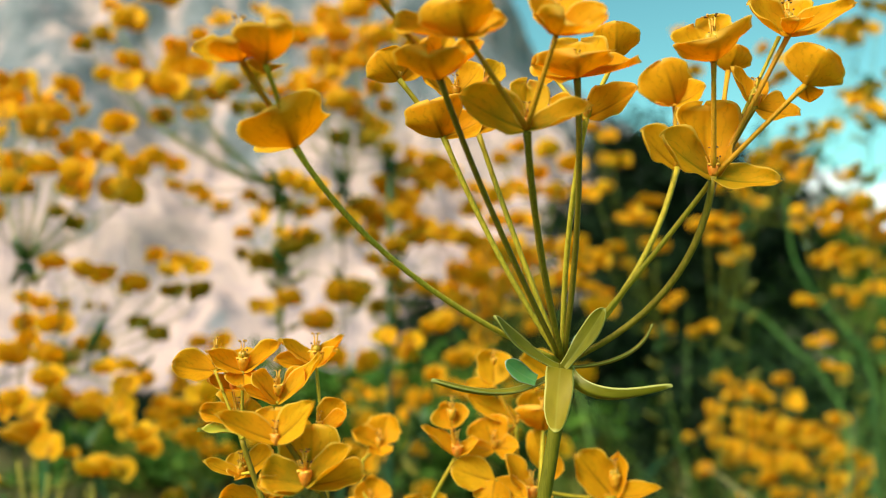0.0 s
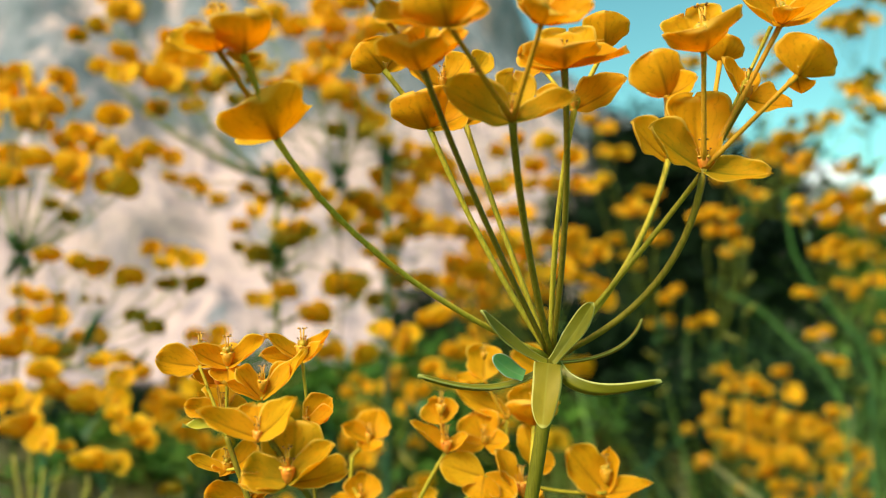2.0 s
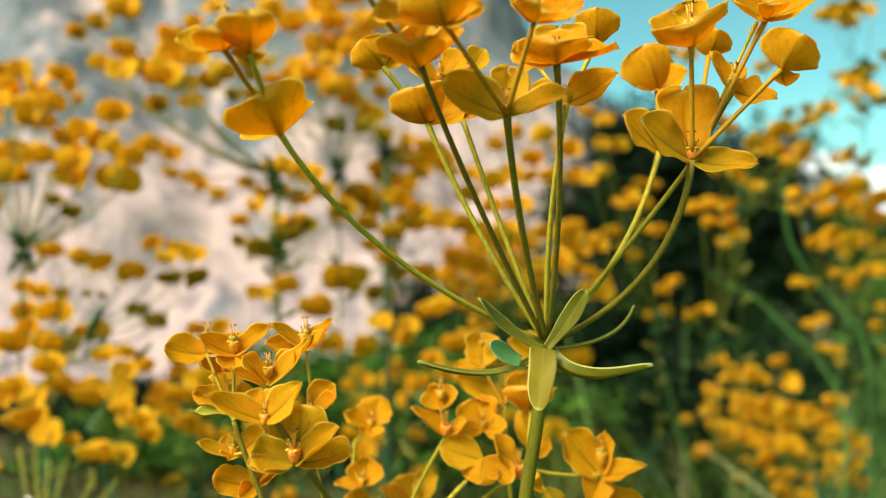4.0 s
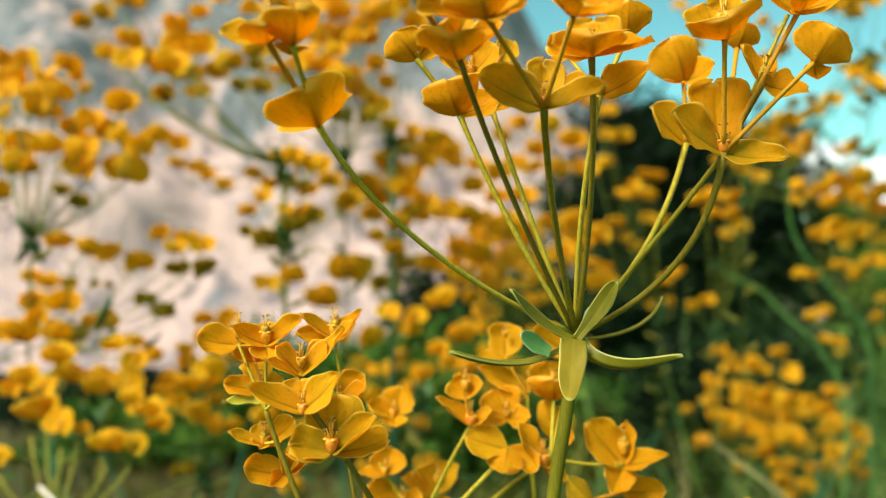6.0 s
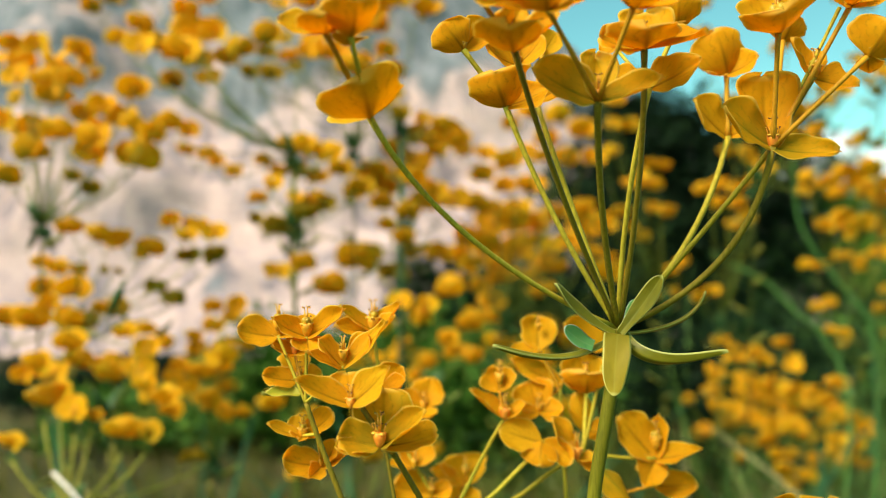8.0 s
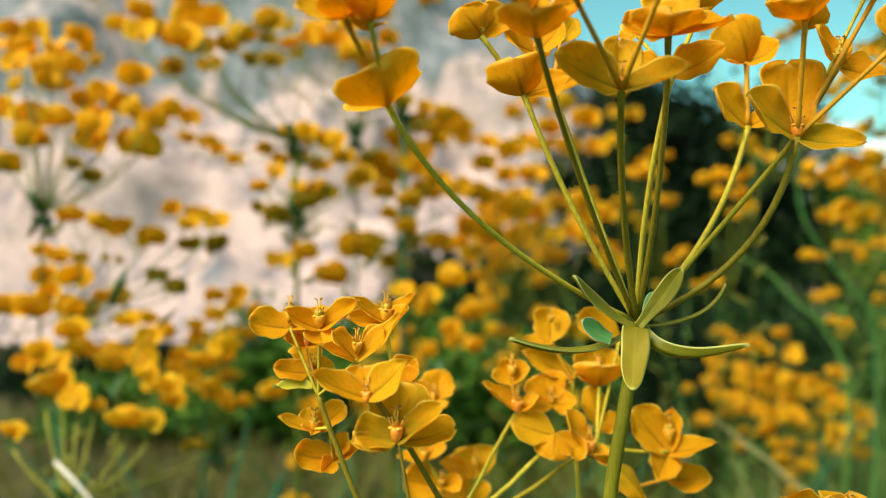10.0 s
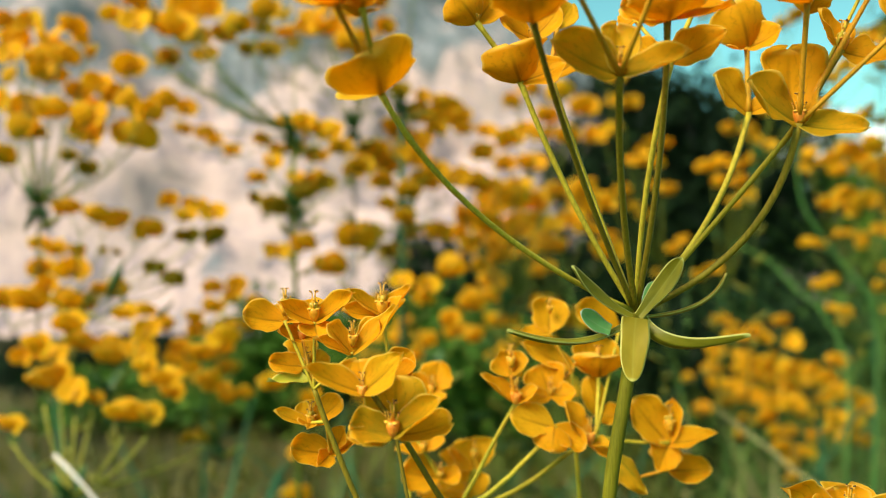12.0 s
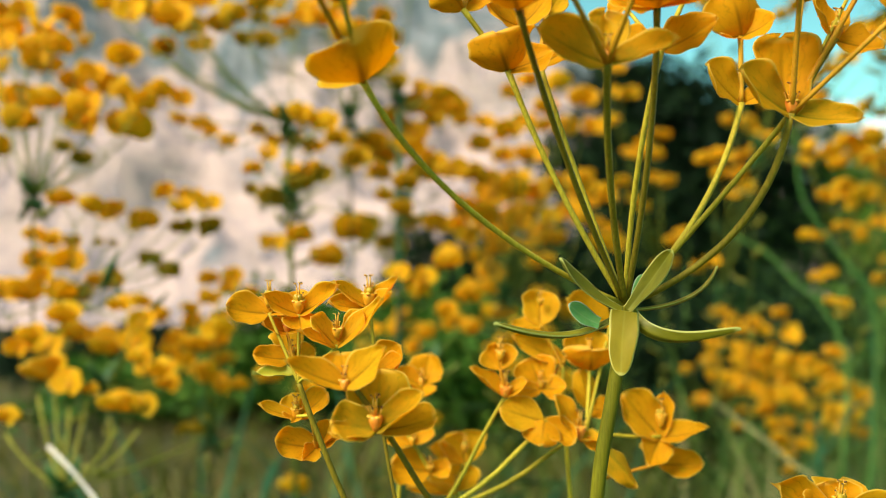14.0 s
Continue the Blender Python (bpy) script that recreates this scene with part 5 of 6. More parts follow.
for k in range(7):
    back_middle.far_leaf(Vector((-0.1243, 0.6197, 0.7094)).lerp((-0.1246, 0.6497, 0.3547), 0.05 + 0.09 * k), (0.022 * math.cos(k * 2.2 + -0.12), 0.022 * math.sin(k * 2.2 + -0.12), 0.012), 0.006, LEAVES_FRESH)
for k in range(9):
    back_middle.far_leaf((-0.1243, 0.6197, 0.7094), (0.010 * math.cos(k * 2.4), 0.010 * math.sin(k * 2.4), 0.012 * (k % 4) - 0.019), 0.012)

back_middle_low = Spurge((-0.123, 0.654, ground_z(-0.123, 0.654)), "spurge with olive lower heads beside pale rock", "spurge plants behind")
back_middle_low.stem([(-0.1232, 0.6540, -0.0100), (-0.1235, 0.6539, 0.3247), (-0.1232, 0.6239, 0.6493)], 0.0013, 0.0009, STEM_FAR, steps=5)
for at, size, tone in (
        ((-0.1448, 0.6297, 0.6978), 0.0234, "o"),
        ((-0.1151, 0.6323, 0.6926), 0.0260, "o"),
        ((-0.1364, 0.5759, 0.6732), 0.0227, "o"),
        ((-0.0983, 0.5777, 0.7046), 0.0286, "o"),
        ((-0.1319, 0.6376, 0.6537), 0.0366, "v"),
        ((-0.1022, 0.5908, 0.6608), 0.0242, "v"),
        ((-0.0776, 0.6145, 0.6861), 0.0303, "g"),
        ((-0.1483, 0.6198, 0.6513), 0.0229, "v"),
        ((-0.0431, 0.6374, 0.6456), 0.0261, "o"),
        ((-0.1236, 0.6034, 0.6153), 0.0296, "o"),
        ((-0.1150, 0.6217, 0.6721), 0.0230, "o"),
):
    ray = back_middle_low.far_ray((-0.1232, 0.6239, 0.6493), Vector(at) - Vector((0, 0, size * 0.45)))
    back_middle_low.forked_head(ray, at, size, tone)
for k in range(7):
    back_middle_low.far_leaf(Vector((-0.1232, 0.6239, 0.6493)).lerp((-0.1235, 0.6539, 0.3247), 0.05 + 0.09 * k), (0.022 * math.cos(k * 2.2 + -0.12), 0.022 * math.sin(k * 2.2 + -0.12), 0.012), 0.006, LEAVES_FRESH)
for k in range(9):
    back_middle_low.far_leaf((-0.1232, 0.6239, 0.6493), (0.010 * math.cos(k * 2.4), 0.010 * math.sin(k * 2.4), 0.012 * (k % 4) - 0.019), 0.012)

back_top = Spurge((-0.085, 0.729, ground_z(-0.085, 0.729)), "spurge with a full umbel of orange heads high up", "spurge plants behind")
back_top.stem([(-0.0849, 0.7290, -0.0100), (-0.0850, 0.7289, 0.3626), (-0.0847, 0.6989, 0.7253)], 0.0013, 0.0009, STEM_FAR, steps=5)
for at, size, tone in (
        ((-0.1631, 0.7351, 0.8944), 0.0308, "o"),
        ((-0.1140, 0.7070, 0.8731), 0.0385, "o"),
        ((-0.0869, 0.7012, 0.8791), 0.0412, "o"),
        ((-0.0604, 0.6487, 0.8696), 0.0327, "o"),
        ((-0.1231, 0.7302, 0.8564), 0.0427, "o"),
        ((-0.0783, 0.7192, 0.8666), 0.0361, "o"),
        ((-0.1082, 0.7072, 0.8328), 0.0413, "o"),
        ((-0.0783, 0.6602, 0.8186), 0.0303, "o"),
        ((-0.0952, 0.6606, 0.7937), 0.0357, "o"),
        ((-0.0658, 0.6833, 0.8039), 0.0284, "o"),
        ((-0.0788, 0.7316, 0.7696), 0.0364, "v"),
        ((-0.0635, 0.6888, 0.7779), 0.0343, "o"),
        ((-0.0500, 0.7016, 0.8686), 0.0353, "o"),
        ((-0.1535, 0.6737, 0.8584), 0.0339, "o"),
        ((-0.1962, 0.6573, 0.8525), 0.0303, "o"),
):
    ray = back_top.far_ray((-0.0847, 0.6989, 0.7253), Vector(at) - Vector((0, 0, size * 0.45)))
    back_top.forked_head(ray, at, size, tone)
for k in range(7):
    back_top.far_leaf(Vector((-0.0847, 0.6989, 0.7253)).lerp((-0.0850, 0.7289, 0.3626), 0.05 + 0.09 * k), (0.022 * math.cos(k * 2.2 + -0.08), 0.022 * math.sin(k * 2.2 + -0.08), 0.012), 0.006, LEAVES_FRESH)
for k in range(9):
    back_top.far_leaf((-0.0847, 0.6989, 0.7253), (0.010 * math.cos(k * 2.4), 0.010 * math.sin(k * 2.4), 0.012 * (k % 4) - 0.019), 0.012)

back_low_left = Spurge((-0.293, 0.588, ground_z(-0.293, 0.588)), "spurge with several small orange heads hanging over pale rock", "spurge plants behind")
back_low_left.stem([(-0.2930, 0.5880, -0.0100), (-0.2847, 0.5885, 0.2884), (-0.2727, 0.5585, 0.5768)], 0.0013, 0.0009, STEM_FAR, steps=5)
for at, size, tone in (
        ((-0.2537, 0.5349, 0.6399), 0.0263, "o"),
        ((-0.2655, 0.5970, 0.6380), 0.0244, "o"),
        ((-0.2262, 0.5596, 0.6316), 0.0284, "o"),
        ((-0.2002, 0.5841, 0.6480), 0.0263, "o"),
        ((-0.1664, 0.5186, 0.6384), 0.0233, "o"),
        ((-0.1838, 0.5746, 0.6237), 0.0272, "v"),
        ((-0.3019, 0.5845, 0.6170), 0.0239, "o"),
        ((-0.2792, 0.5690, 0.6138), 0.0186, "o"),
        ((-0.2633, 0.6038, 0.6135), 0.0138, "v"),
        ((-0.2827, 0.5605, 0.5988), 0.0320, "o"),
        ((-0.2901, 0.5172, 0.5799), 0.0336, "o"),
        ((-0.2579, 0.5125, 0.5859), 0.0250, "o"),
        ((-0.2575, 0.5677, 0.5790), 0.0323, "o"),
        ((-0.2075, 0.5425, 0.5673), 0.0242, "o"),
        ((-0.2091, 0.5714, 0.5966), 0.0233, "v"),
):
    ray = back_low_left.far_ray((-0.2727, 0.5585, 0.5768), Vector(at) - Vector((0, 0, size * 0.45)))
    back_low_left.forked_head(ray, at, size, tone)
for k in range(7):
    back_low_left.far_leaf(Vector((-0.2727, 0.5585, 0.5768)).lerp((-0.2847, 0.5885, 0.2884), 0.05 + 0.09 * k), (0.022 * math.cos(k * 2.2 + -0.26), 0.022 * math.sin(k * 2.2 + -0.26), 0.012), 0.006, LEAVES_FRESH)
for k in range(9):
    back_low_left.far_leaf((-0.2727, 0.5585, 0.5768), (0.010 * math.cos(k * 2.4), 0.010 * math.sin(k * 2.4), 0.012 * (k % 4) - 0.019), 0.012)
# dark leaves hanging from its stem
back_low_left.far_leaf((-0.2216, 0.5012, 0.5855), (0.0114, -0.0008, 0.0265), 0.0088)
back_low_left.far_leaf((-0.2242, 0.5016, 0.5745), (0.0151, -0.0004, 0.0121), 0.0059)
back_low_left.far_leaf((-0.1907, 0.5016, 0.5726), (0.0125, -0.0004, 0.0132), 0.0081)
back_low_left.far_leaf((-0.2032, 0.5014, 0.5800), (-0.0110, -0.0003, 0.0110), 0.0052)

back_low = Spurge((-0.196, 0.542, ground_z(-0.196, 0.542)), "leafy spurge with crowded orange heads low down", "spurge plants behind")
back_low.stem([(-0.196, 0.542, -0.01), (-0.2079, 0.5422, 0.2610), (-0.2259, 0.5122, 0.5220)], 0.0013, 0.0009, STEM_FAR, steps=5)
for at, size, tone in (
        ((-0.2472, 0.4850, 0.5609), 0.0294, "o"),
        ((-0.2515, 0.5489, 0.5465), 0.0311, "o"),
        ((-0.1979, 0.4905, 0.5695), 0.0238, "o"),
        ((-0.2108, 0.5027, 0.5467), 0.0304, "o"),
        ((-0.1763, 0.4646, 0.5418), 0.0232, "o"),
        ((-0.1802, 0.4846, 0.5308), 0.0215, "o"),
        ((-0.1566, 0.5074, 0.5523), 0.0254, "o"),
        ((-0.1816, 0.5605, 0.5248), 0.0249, "o"),
        ((-0.2723, 0.5143, 0.5451), 0.0249, "o"),
):
    ray = back_low.far_ray((-0.2259, 0.5122, 0.5220), Vector(at) - Vector((0, 0, size * 0.45)))
    back_low.forked_head(ray, at, size, tone)
for k in range(7):
    back_low.far_leaf(Vector((-0.2259, 0.5122, 0.5220)).lerp((-0.2079, 0.5422, 0.2610), 0.05 + 0.09 * k), (0.022 * math.cos(k * 2.2 + -0.23), 0.022 * math.sin(k * 2.2 + -0.23), 0.012), 0.006, LEAVES_FRESH)
for k in range(9):
    back_low.far_leaf((-0.2259, 0.5122, 0.5220), (0.010 * math.cos(k * 2.4), 0.010 * math.sin(k * 2.4), 0.012 * (k % 4) - 0.019), 0.012)

back_yellow = Spurge((-0.184, 0.465, ground_z(-0.184, 0.465)), "young spurge with yellow-green heads", "spurge plants behind")
back_yellow.stem([(-0.184, 0.465, -0.01), (-0.1963, 0.4651, 0.2395), (-0.2143, 0.4351, 0.4789)], 0.0013, 0.0009, STEM_FAR, steps=5)
for at, size, tone in (
        ((-0.2379, 0.4550, 0.5379), 0.0234, "g"),
        ((-0.2311, 0.4600, 0.5410), 0.0203, "o"),
        ((-0.2174, 0.4500, 0.5322), 0.0234, "o"),
        ((-0.1775, 0.4200, 0.5277), 0.0218, "o"),
        ((-0.1652, 0.4200, 0.5265), 0.0195, "g"),
        ((-0.2483, 0.4400, 0.5169), 0.0172, "o"),
        ((-0.1668, 0.5200, 0.4891), 0.0125, "v"),
        ((-0.2163, 0.4700, 0.5269), 0.0125, "o"),
):
    ray = back_yellow.far_ray((-0.2143, 0.4351, 0.4789), Vector(at) - Vector((0, 0, size * 0.45)), 0.0009, STALK_PALE)
    back_yellow.far_head(ray, at, size, tone)
for k in range(7):
    back_yellow.far_leaf(Vector((-0.2143, 0.4351, 0.4789)).lerp((-0.1963, 0.4651, 0.2395), 0.05 + 0.09 * k), (0.022 * math.cos(k * 2.2 + -0.21), 0.022 * math.sin(k * 2.2 + -0.21), 0.012), 0.006, LEAVES_FRESH)
for k in range(9):
    back_yellow.far_leaf((-0.2143, 0.4351, 0.4789), (0.010 * math.cos(k * 2.4), 0.010 * math.sin(k * 2.4), 0.012 * (k % 4) - 0.019), 0.012)

back_centre = Spurge((-0.039, 0.754, ground_z(-0.039, 0.754)), "spurge with loose orange heads behind the tall stem", "spurge plants behind")
back_centre.stem([(-0.0392, 0.7540, -0.0100), (-0.0387, 0.7543, 0.3246), (-0.0384, 0.7243, 0.6491)], 0.0013, 0.0009, STEM_FAR, steps=5)
for at, size, tone in (
        ((-0.0171, 0.7574, 0.7260), 0.0594, "o"),
        ((-0.0388, 0.7062, 0.7292), 0.0350, "o"),
        ((-0.0498, 0.7157, 0.6988), 0.0413, "o"),
        ((-0.0783, 0.7344, 0.6926), 0.0363, "o"),
        ((-0.0663, 0.7229, 0.6968), 0.0357, "o"),
        ((-0.0225, 0.6961, 0.6915), 0.0344, "o"),
        ((-0.0079, 0.7311, 0.6763), 0.0421, "o"),
        ((-0.0463, 0.6761, 0.6670), 0.0333, "g"),
        ((-0.0640, 0.7623, 0.6183), 0.0386, "v"),
        ((-0.0979, 0.7287, 0.6066), 0.0536, "o"),
        ((-0.0226, 0.7684, 0.6285), 0.0377, "o"),
):
    ray = back_centre.far_ray((-0.0384, 0.7243, 0.6491), Vector(at) - Vector((0, 0, size * 0.45)))
    back_centre.forked_head(ray, at, size, tone)
for k in range(7):
    back_centre.far_leaf(Vector((-0.0384, 0.7243, 0.6491)).lerp((-0.0387, 0.7543, 0.3246), 0.05 + 0.09 * k), (0.022 * math.cos(k * 2.2 + -0.03), 0.022 * math.sin(k * 2.2 + -0.03), 0.012), 0.006, LEAVES_FRESH)
for k in range(9):
    back_centre.far_leaf((-0.0384, 0.7243, 0.6491), (0.010 * math.cos(k * 2.4), 0.010 * math.sin(k * 2.4), 0.012 * (k % 4) - 0.019), 0.012)

back_centre_low = Spurge((-0.012, 0.643, ground_z(-0.012, 0.643)), "low spurge with orange heads in shade", "spurge plants behind")
back_centre_low.stem([(-0.012, 0.643, -0.01), (-0.0121, 0.6430, 0.2604), (-0.0121, 0.6130, 0.5209)], 0.0013, 0.0009, STEM_FAR, steps=5)
for at, size, tone in (
        ((0.0098, 0.6223, 0.5639), 0.0303, "o"),
        ((-0.0699, 0.6472, 0.5660), 0.0368, "o"),
        ((-0.0268, 0.5585, 0.5856), 0.0272, "o"),
        ((-0.0067, 0.5602, 0.5937), 0.0273, "o"),
):
    ray = back_centre_low.far_ray((-0.0121, 0.6130, 0.5209), Vector(at) - Vector((0, 0, size * 0.45)))
    back_centre_low.forked_head(ray, at, size, tone)
for k in range(7):
    back_centre_low.far_leaf(Vector((-0.0121, 0.6130, 0.5209)).lerp((-0.0121, 0.6430, 0.2604), 0.05 + 0.09 * k), (0.022 * math.cos(k * 2.2 + -0.01), 0.022 * math.sin(k * 2.2 + -0.01), 0.012), 0.006, LEAVES_FRESH)
for k in range(9):
    back_centre_low.far_leaf((-0.0121, 0.6130, 0.5209), (0.010 * math.cos(k * 2.4), 0.010 * math.sin(k * 2.4), 0.012 * (k % 4) - 0.019), 0.012)

back_centre_right = Spurge((0.063, 0.841, ground_z(0.063, 0.841)), "spurge with many orange heads in front of the dark shrub", "spurge plants behind")
back_centre_right.stem([(0.063, 0.841, -0.01), (0.0633, 0.8410, 0.2793), (0.0633, 0.8110, 0.5587)], 0.0013, 0.0009, STEM_FAR, steps=5)
for at, size, tone in (
        ((0.0351, 0.8506, 0.6545), 0.0509, "o"),
        ((0.0154, 0.7596, 0.6786), 0.0356, "o"),
        ((0.0575, 0.8092, 0.6707), 0.0432, "o"),
        ((0.0788, 0.8509, 0.7047), 0.0400, "o"),
        ((0.0499, 0.7790, 0.7147), 0.0418, "o"),
        ((0.0920, 0.7961, 0.7406), 0.0375, "o"),
        ((0.1233, 0.7691, 0.7595), 0.0414, "o"),
        ((0.1074, 0.7798, 0.7266), 0.0367, "o"),
        ((0.0335, 0.8002, 0.6290), 0.0373, "o"),
        ((0.0656, 0.8431, 0.6235), 0.0448, "o"),
        ((0.0993, 0.8135, 0.6413), 0.0327, "o"),
        ((0.0716, 0.7619, 0.7637), 0.0309, "o"),
        ((0.0278, 0.8117, 0.7367), 0.0329, "o"),
        ((0.1404, 0.8056, 0.7302), 0.0326, "o"),
        ((0.1343, 0.8470, 0.6733), 0.0397, "o"),
        ((0.0471, 0.8427, 0.5989), 0.0337, "o"),
):
    ray = back_centre_right.far_ray((0.0633, 0.8110, 0.5587), Vector(at) - Vector((0, 0, size * 0.45)))
    back_centre_right.forked_head(ray, at, size, tone)
for k in range(7):
    back_centre_right.far_leaf(Vector((0.0633, 0.8110, 0.5587)).lerp((0.0633, 0.8410, 0.2793), 0.05 + 0.09 * k), (0.022 * math.cos(k * 2.2 + 0.06), 0.022 * math.sin(k * 2.2 + 0.06), 0.012), 0.006, LEAVES_FRESH)
for k in range(9):
    back_centre_right.far_leaf((0.0633, 0.8110, 0.5587), (0.010 * math.cos(k * 2.4), 0.010 * math.sin(k * 2.4), 0.012 * (k % 4) - 0.019), 0.012)

back_right_stalk = Spurge((0.525, 0.921, ground_z(0.525, 0.921)), "slender spurge stalk with small olive leaves and heads", "spurge plants behind")
back_right_stalk.stem([(0.525, 0.921, -0.01), (0.5173, 0.9206, 0.4349), (0.5053, 0.8906, 0.8698)], 0.0013, 0.0009, STEM_FAR, steps=5)
for at, size, tone in (
        ((0.4336, 0.9073, 0.8250), 0.0241, "v"),
        ((0.4345, 0.8821, 0.8074), 0.0234, "v"),
        ((0.4538, 0.8552, 0.9215), 0.0322, "g"),
        ((0.4715, 0.8698, 0.9367), 0.0292, "v"),
        ((0.4728, 0.8652, 0.8561), 0.0288, "v"),
        ((0.4836, 0.8629, 0.8327), 0.0287, "v"),
        ((0.5269, 0.9023, 0.8800), 0.0301, "v"),
        ((0.4981, 0.8999, 0.7643), 0.0223, "v"),
        ((0.3964, 0.8583, 0.7625), 0.0355, "g"),
        ((0.3791, 0.8609, 0.7834), 0.0428, "g"),
        ((0.5039, 0.8768, 0.8230), 0.0291, "v"),
        ((0.5385, 0.9285, 0.9797), 0.0390, "v"),
        ((0.4255, 0.9083, 0.7587), 0.0300, "v"),
):
    ray = back_right_stalk.far_ray((0.5053, 0.8906, 0.8698), Vector(at) - Vector((0, 0, size * 0.45)))
    back_right_stalk.forked_head(ray, at, size, tone)
for k in range(7):
    back_right_stalk.far_leaf(Vector((0.5053, 0.8906, 0.8698)).lerp((0.5173, 0.9206, 0.4349), 0.05 + 0.09 * k), (0.022 * math.cos(k * 2.2 + 0.51), 0.022 * math.sin(k * 2.2 + 0.51), 0.012), 0.006, LEAVES_FRESH)
for k in range(9):
    back_right_stalk.far_leaf((0.5053, 0.8906, 0.8698), (0.010 * math.cos(k * 2.4), 0.010 * math.sin(k * 2.4), 0.012 * (k % 4) - 0.019), 0.012)

back_right = Spurge((0.548, 1.043, ground_z(0.548, 1.043)), "spurge with dense orange heads against the sky", "spurge plants behind")
back_right.stem([(0.548, 1.043, -0.01), (0.5484, 1.0425, 0.2798), (0.5484, 1.0125, 0.5596)], 0.0013, 0.0009, STEM_FAR, steps=5)
for at, size, tone in (
        ((0.5141, 0.9507, 0.7337), 0.0450, "o"),
        ((0.5567, 0.9833, 0.7340), 0.0466, "o"),
        ((0.5458, 1.0398, 0.7251), 0.0421, "o"),
        ((0.5724, 1.0199, 0.7081), 0.0482, "o"),
        ((0.5692, 0.9870, 0.7199), 0.0400, "o"),
        ((0.5270, 1.0362, 0.6713), 0.0418, "o"),
        ((0.5248, 0.9881, 0.6762), 0.0399, "o"),
        ((0.5856, 1.0324, 0.6713), 0.0417, "o"),
        ((0.5330, 0.9640, 0.6255), 0.0388, "o"),
        ((0.4888, 1.0166, 0.6196), 0.0273, "o"),
        ((0.5007, 1.0168, 0.5680), 0.0272, "o"),
        ((0.4952, 0.9715, 0.5360), 0.0246, "o"),
        ((0.4988, 1.0503, 0.7260), 0.0284, "o"),
):
    ray = back_right.far_ray((0.5484, 1.0125, 0.5596), Vector(at) - Vector((0, 0, size * 0.45)))
    back_right.forked_head(ray, at, size, tone)
for k in range(7):
    back_right.far_leaf(Vector((0.5484, 1.0125, 0.5596)).lerp((0.5484, 1.0425, 0.2798), 0.05 + 0.09 * k), (0.022 * math.cos(k * 2.2 + 0.55), 0.022 * math.sin(k * 2.2 + 0.55), 0.012), 0.006, LEAVES_FRESH)
for k in range(9):
    back_right.far_leaf((0.5484, 1.0125, 0.5596), (0.010 * math.cos(k * 2.4), 0.010 * math.sin(k * 2.4), 0.012 * (k % 4) - 0.019), 0.012)

back_shrub_left = Spurge((0.319, 1.142, ground_z(0.319, 1.142)), "spurge with small orange heads before the dark shrub", "spurge plants behind")
back_shrub_left.stem([(0.319, 1.142, -0.01), (0.3188, 1.1416, 0.2844), (0.3188, 1.1116, 0.5688)], 0.0013, 0.0009, STEM_FAR, steps=5)
for at, size, tone in (
        ((0.2245, 1.0747, 0.7714), 0.0328, "o"),
        ((0.2755, 1.0589, 0.7301), 0.0322, "o"),
        ((0.2612, 1.0639, 0.7384), 0.0288, "o"),
        ((0.2399, 1.0953, 0.6893), 0.0332, "o"),
        ((0.2286, 1.1421, 0.6712), 0.0385, "o"),
        ((0.2198, 1.0466, 0.8496), 0.0357, "o"),
        ((0.3100, 1.1015, 0.6980), 0.0335, "o"),
        ((0.2421, 1.0620, 0.8132), 0.0361, "o"),
        ((0.3062, 1.1137, 0.7647), 0.0302, "o"),
        ((0.3313, 1.0961, 0.6174), 0.0294, "o"),
        ((0.3234, 1.1274, 0.5763), 0.0302, "o"),
        ((0.2307, 1.1130, 0.6332), 0.0299, "o"),
        ((0.2798, 1.1119, 0.6660), 0.0299, "o"),
):
    ray = back_shrub_left.far_ray((0.3188, 1.1116, 0.5688), Vector(at) - Vector((0, 0, size * 0.45)))
    back_shrub_left.forked_head(ray, at, size, tone)
for k in range(7):
    back_shrub_left.far_leaf(Vector((0.3188, 1.1116, 0.5688)).lerp((0.3188, 1.1416, 0.2844), 0.05 + 0.09 * k), (0.022 * math.cos(k * 2.2 + 0.32), 0.022 * math.sin(k * 2.2 + 0.32), 0.012), 0.006, LEAVES_FRESH)
for k in range(9):
    back_shrub_left.far_leaf((0.3188, 1.1116, 0.5688), (0.010 * math.cos(k * 2.4), 0.010 * math.sin(k * 2.4), 0.012 * (k % 4) - 0.019), 0.012)

back_shrub_right = Spurge((0.400, 1.144, ground_z(0.400, 1.144)), "spurge with small orange heads before the dark shrub", "spurge plants behind")
back_shrub_right.stem([(0.400, 1.144, -0.01), (0.4000, 1.1440, 0.2684), (0.4000, 1.1140, 0.5368)], 0.0013, 0.0009, STEM_FAR, steps=5)
for at, size, tone in (
        ((0.4017, 1.0863, 0.7052), 0.0367, "o"),
        ((0.4402, 1.1473, 0.6848), 0.0348, "o"),
        ((0.3926, 1.1281, 0.7334), 0.0381, "o"),
        ((0.4265, 1.0869, 0.7334), 0.0367, "o"),
        ((0.4311, 1.0568, 0.7577), 0.0322, "o"),
        ((0.3994, 1.0542, 0.7730), 0.0358, "o"),
        ((0.3726, 1.1024, 0.5774), 0.0332, "o"),
        ((0.4701, 1.1099, 0.8144), 0.0377, "o"),
):
    ray = back_shrub_right.far_ray((0.4000, 1.1140, 0.5368), Vector(at) - Vector((0, 0, size * 0.45)))
    back_shrub_right.forked_head(ray, at, size, tone)
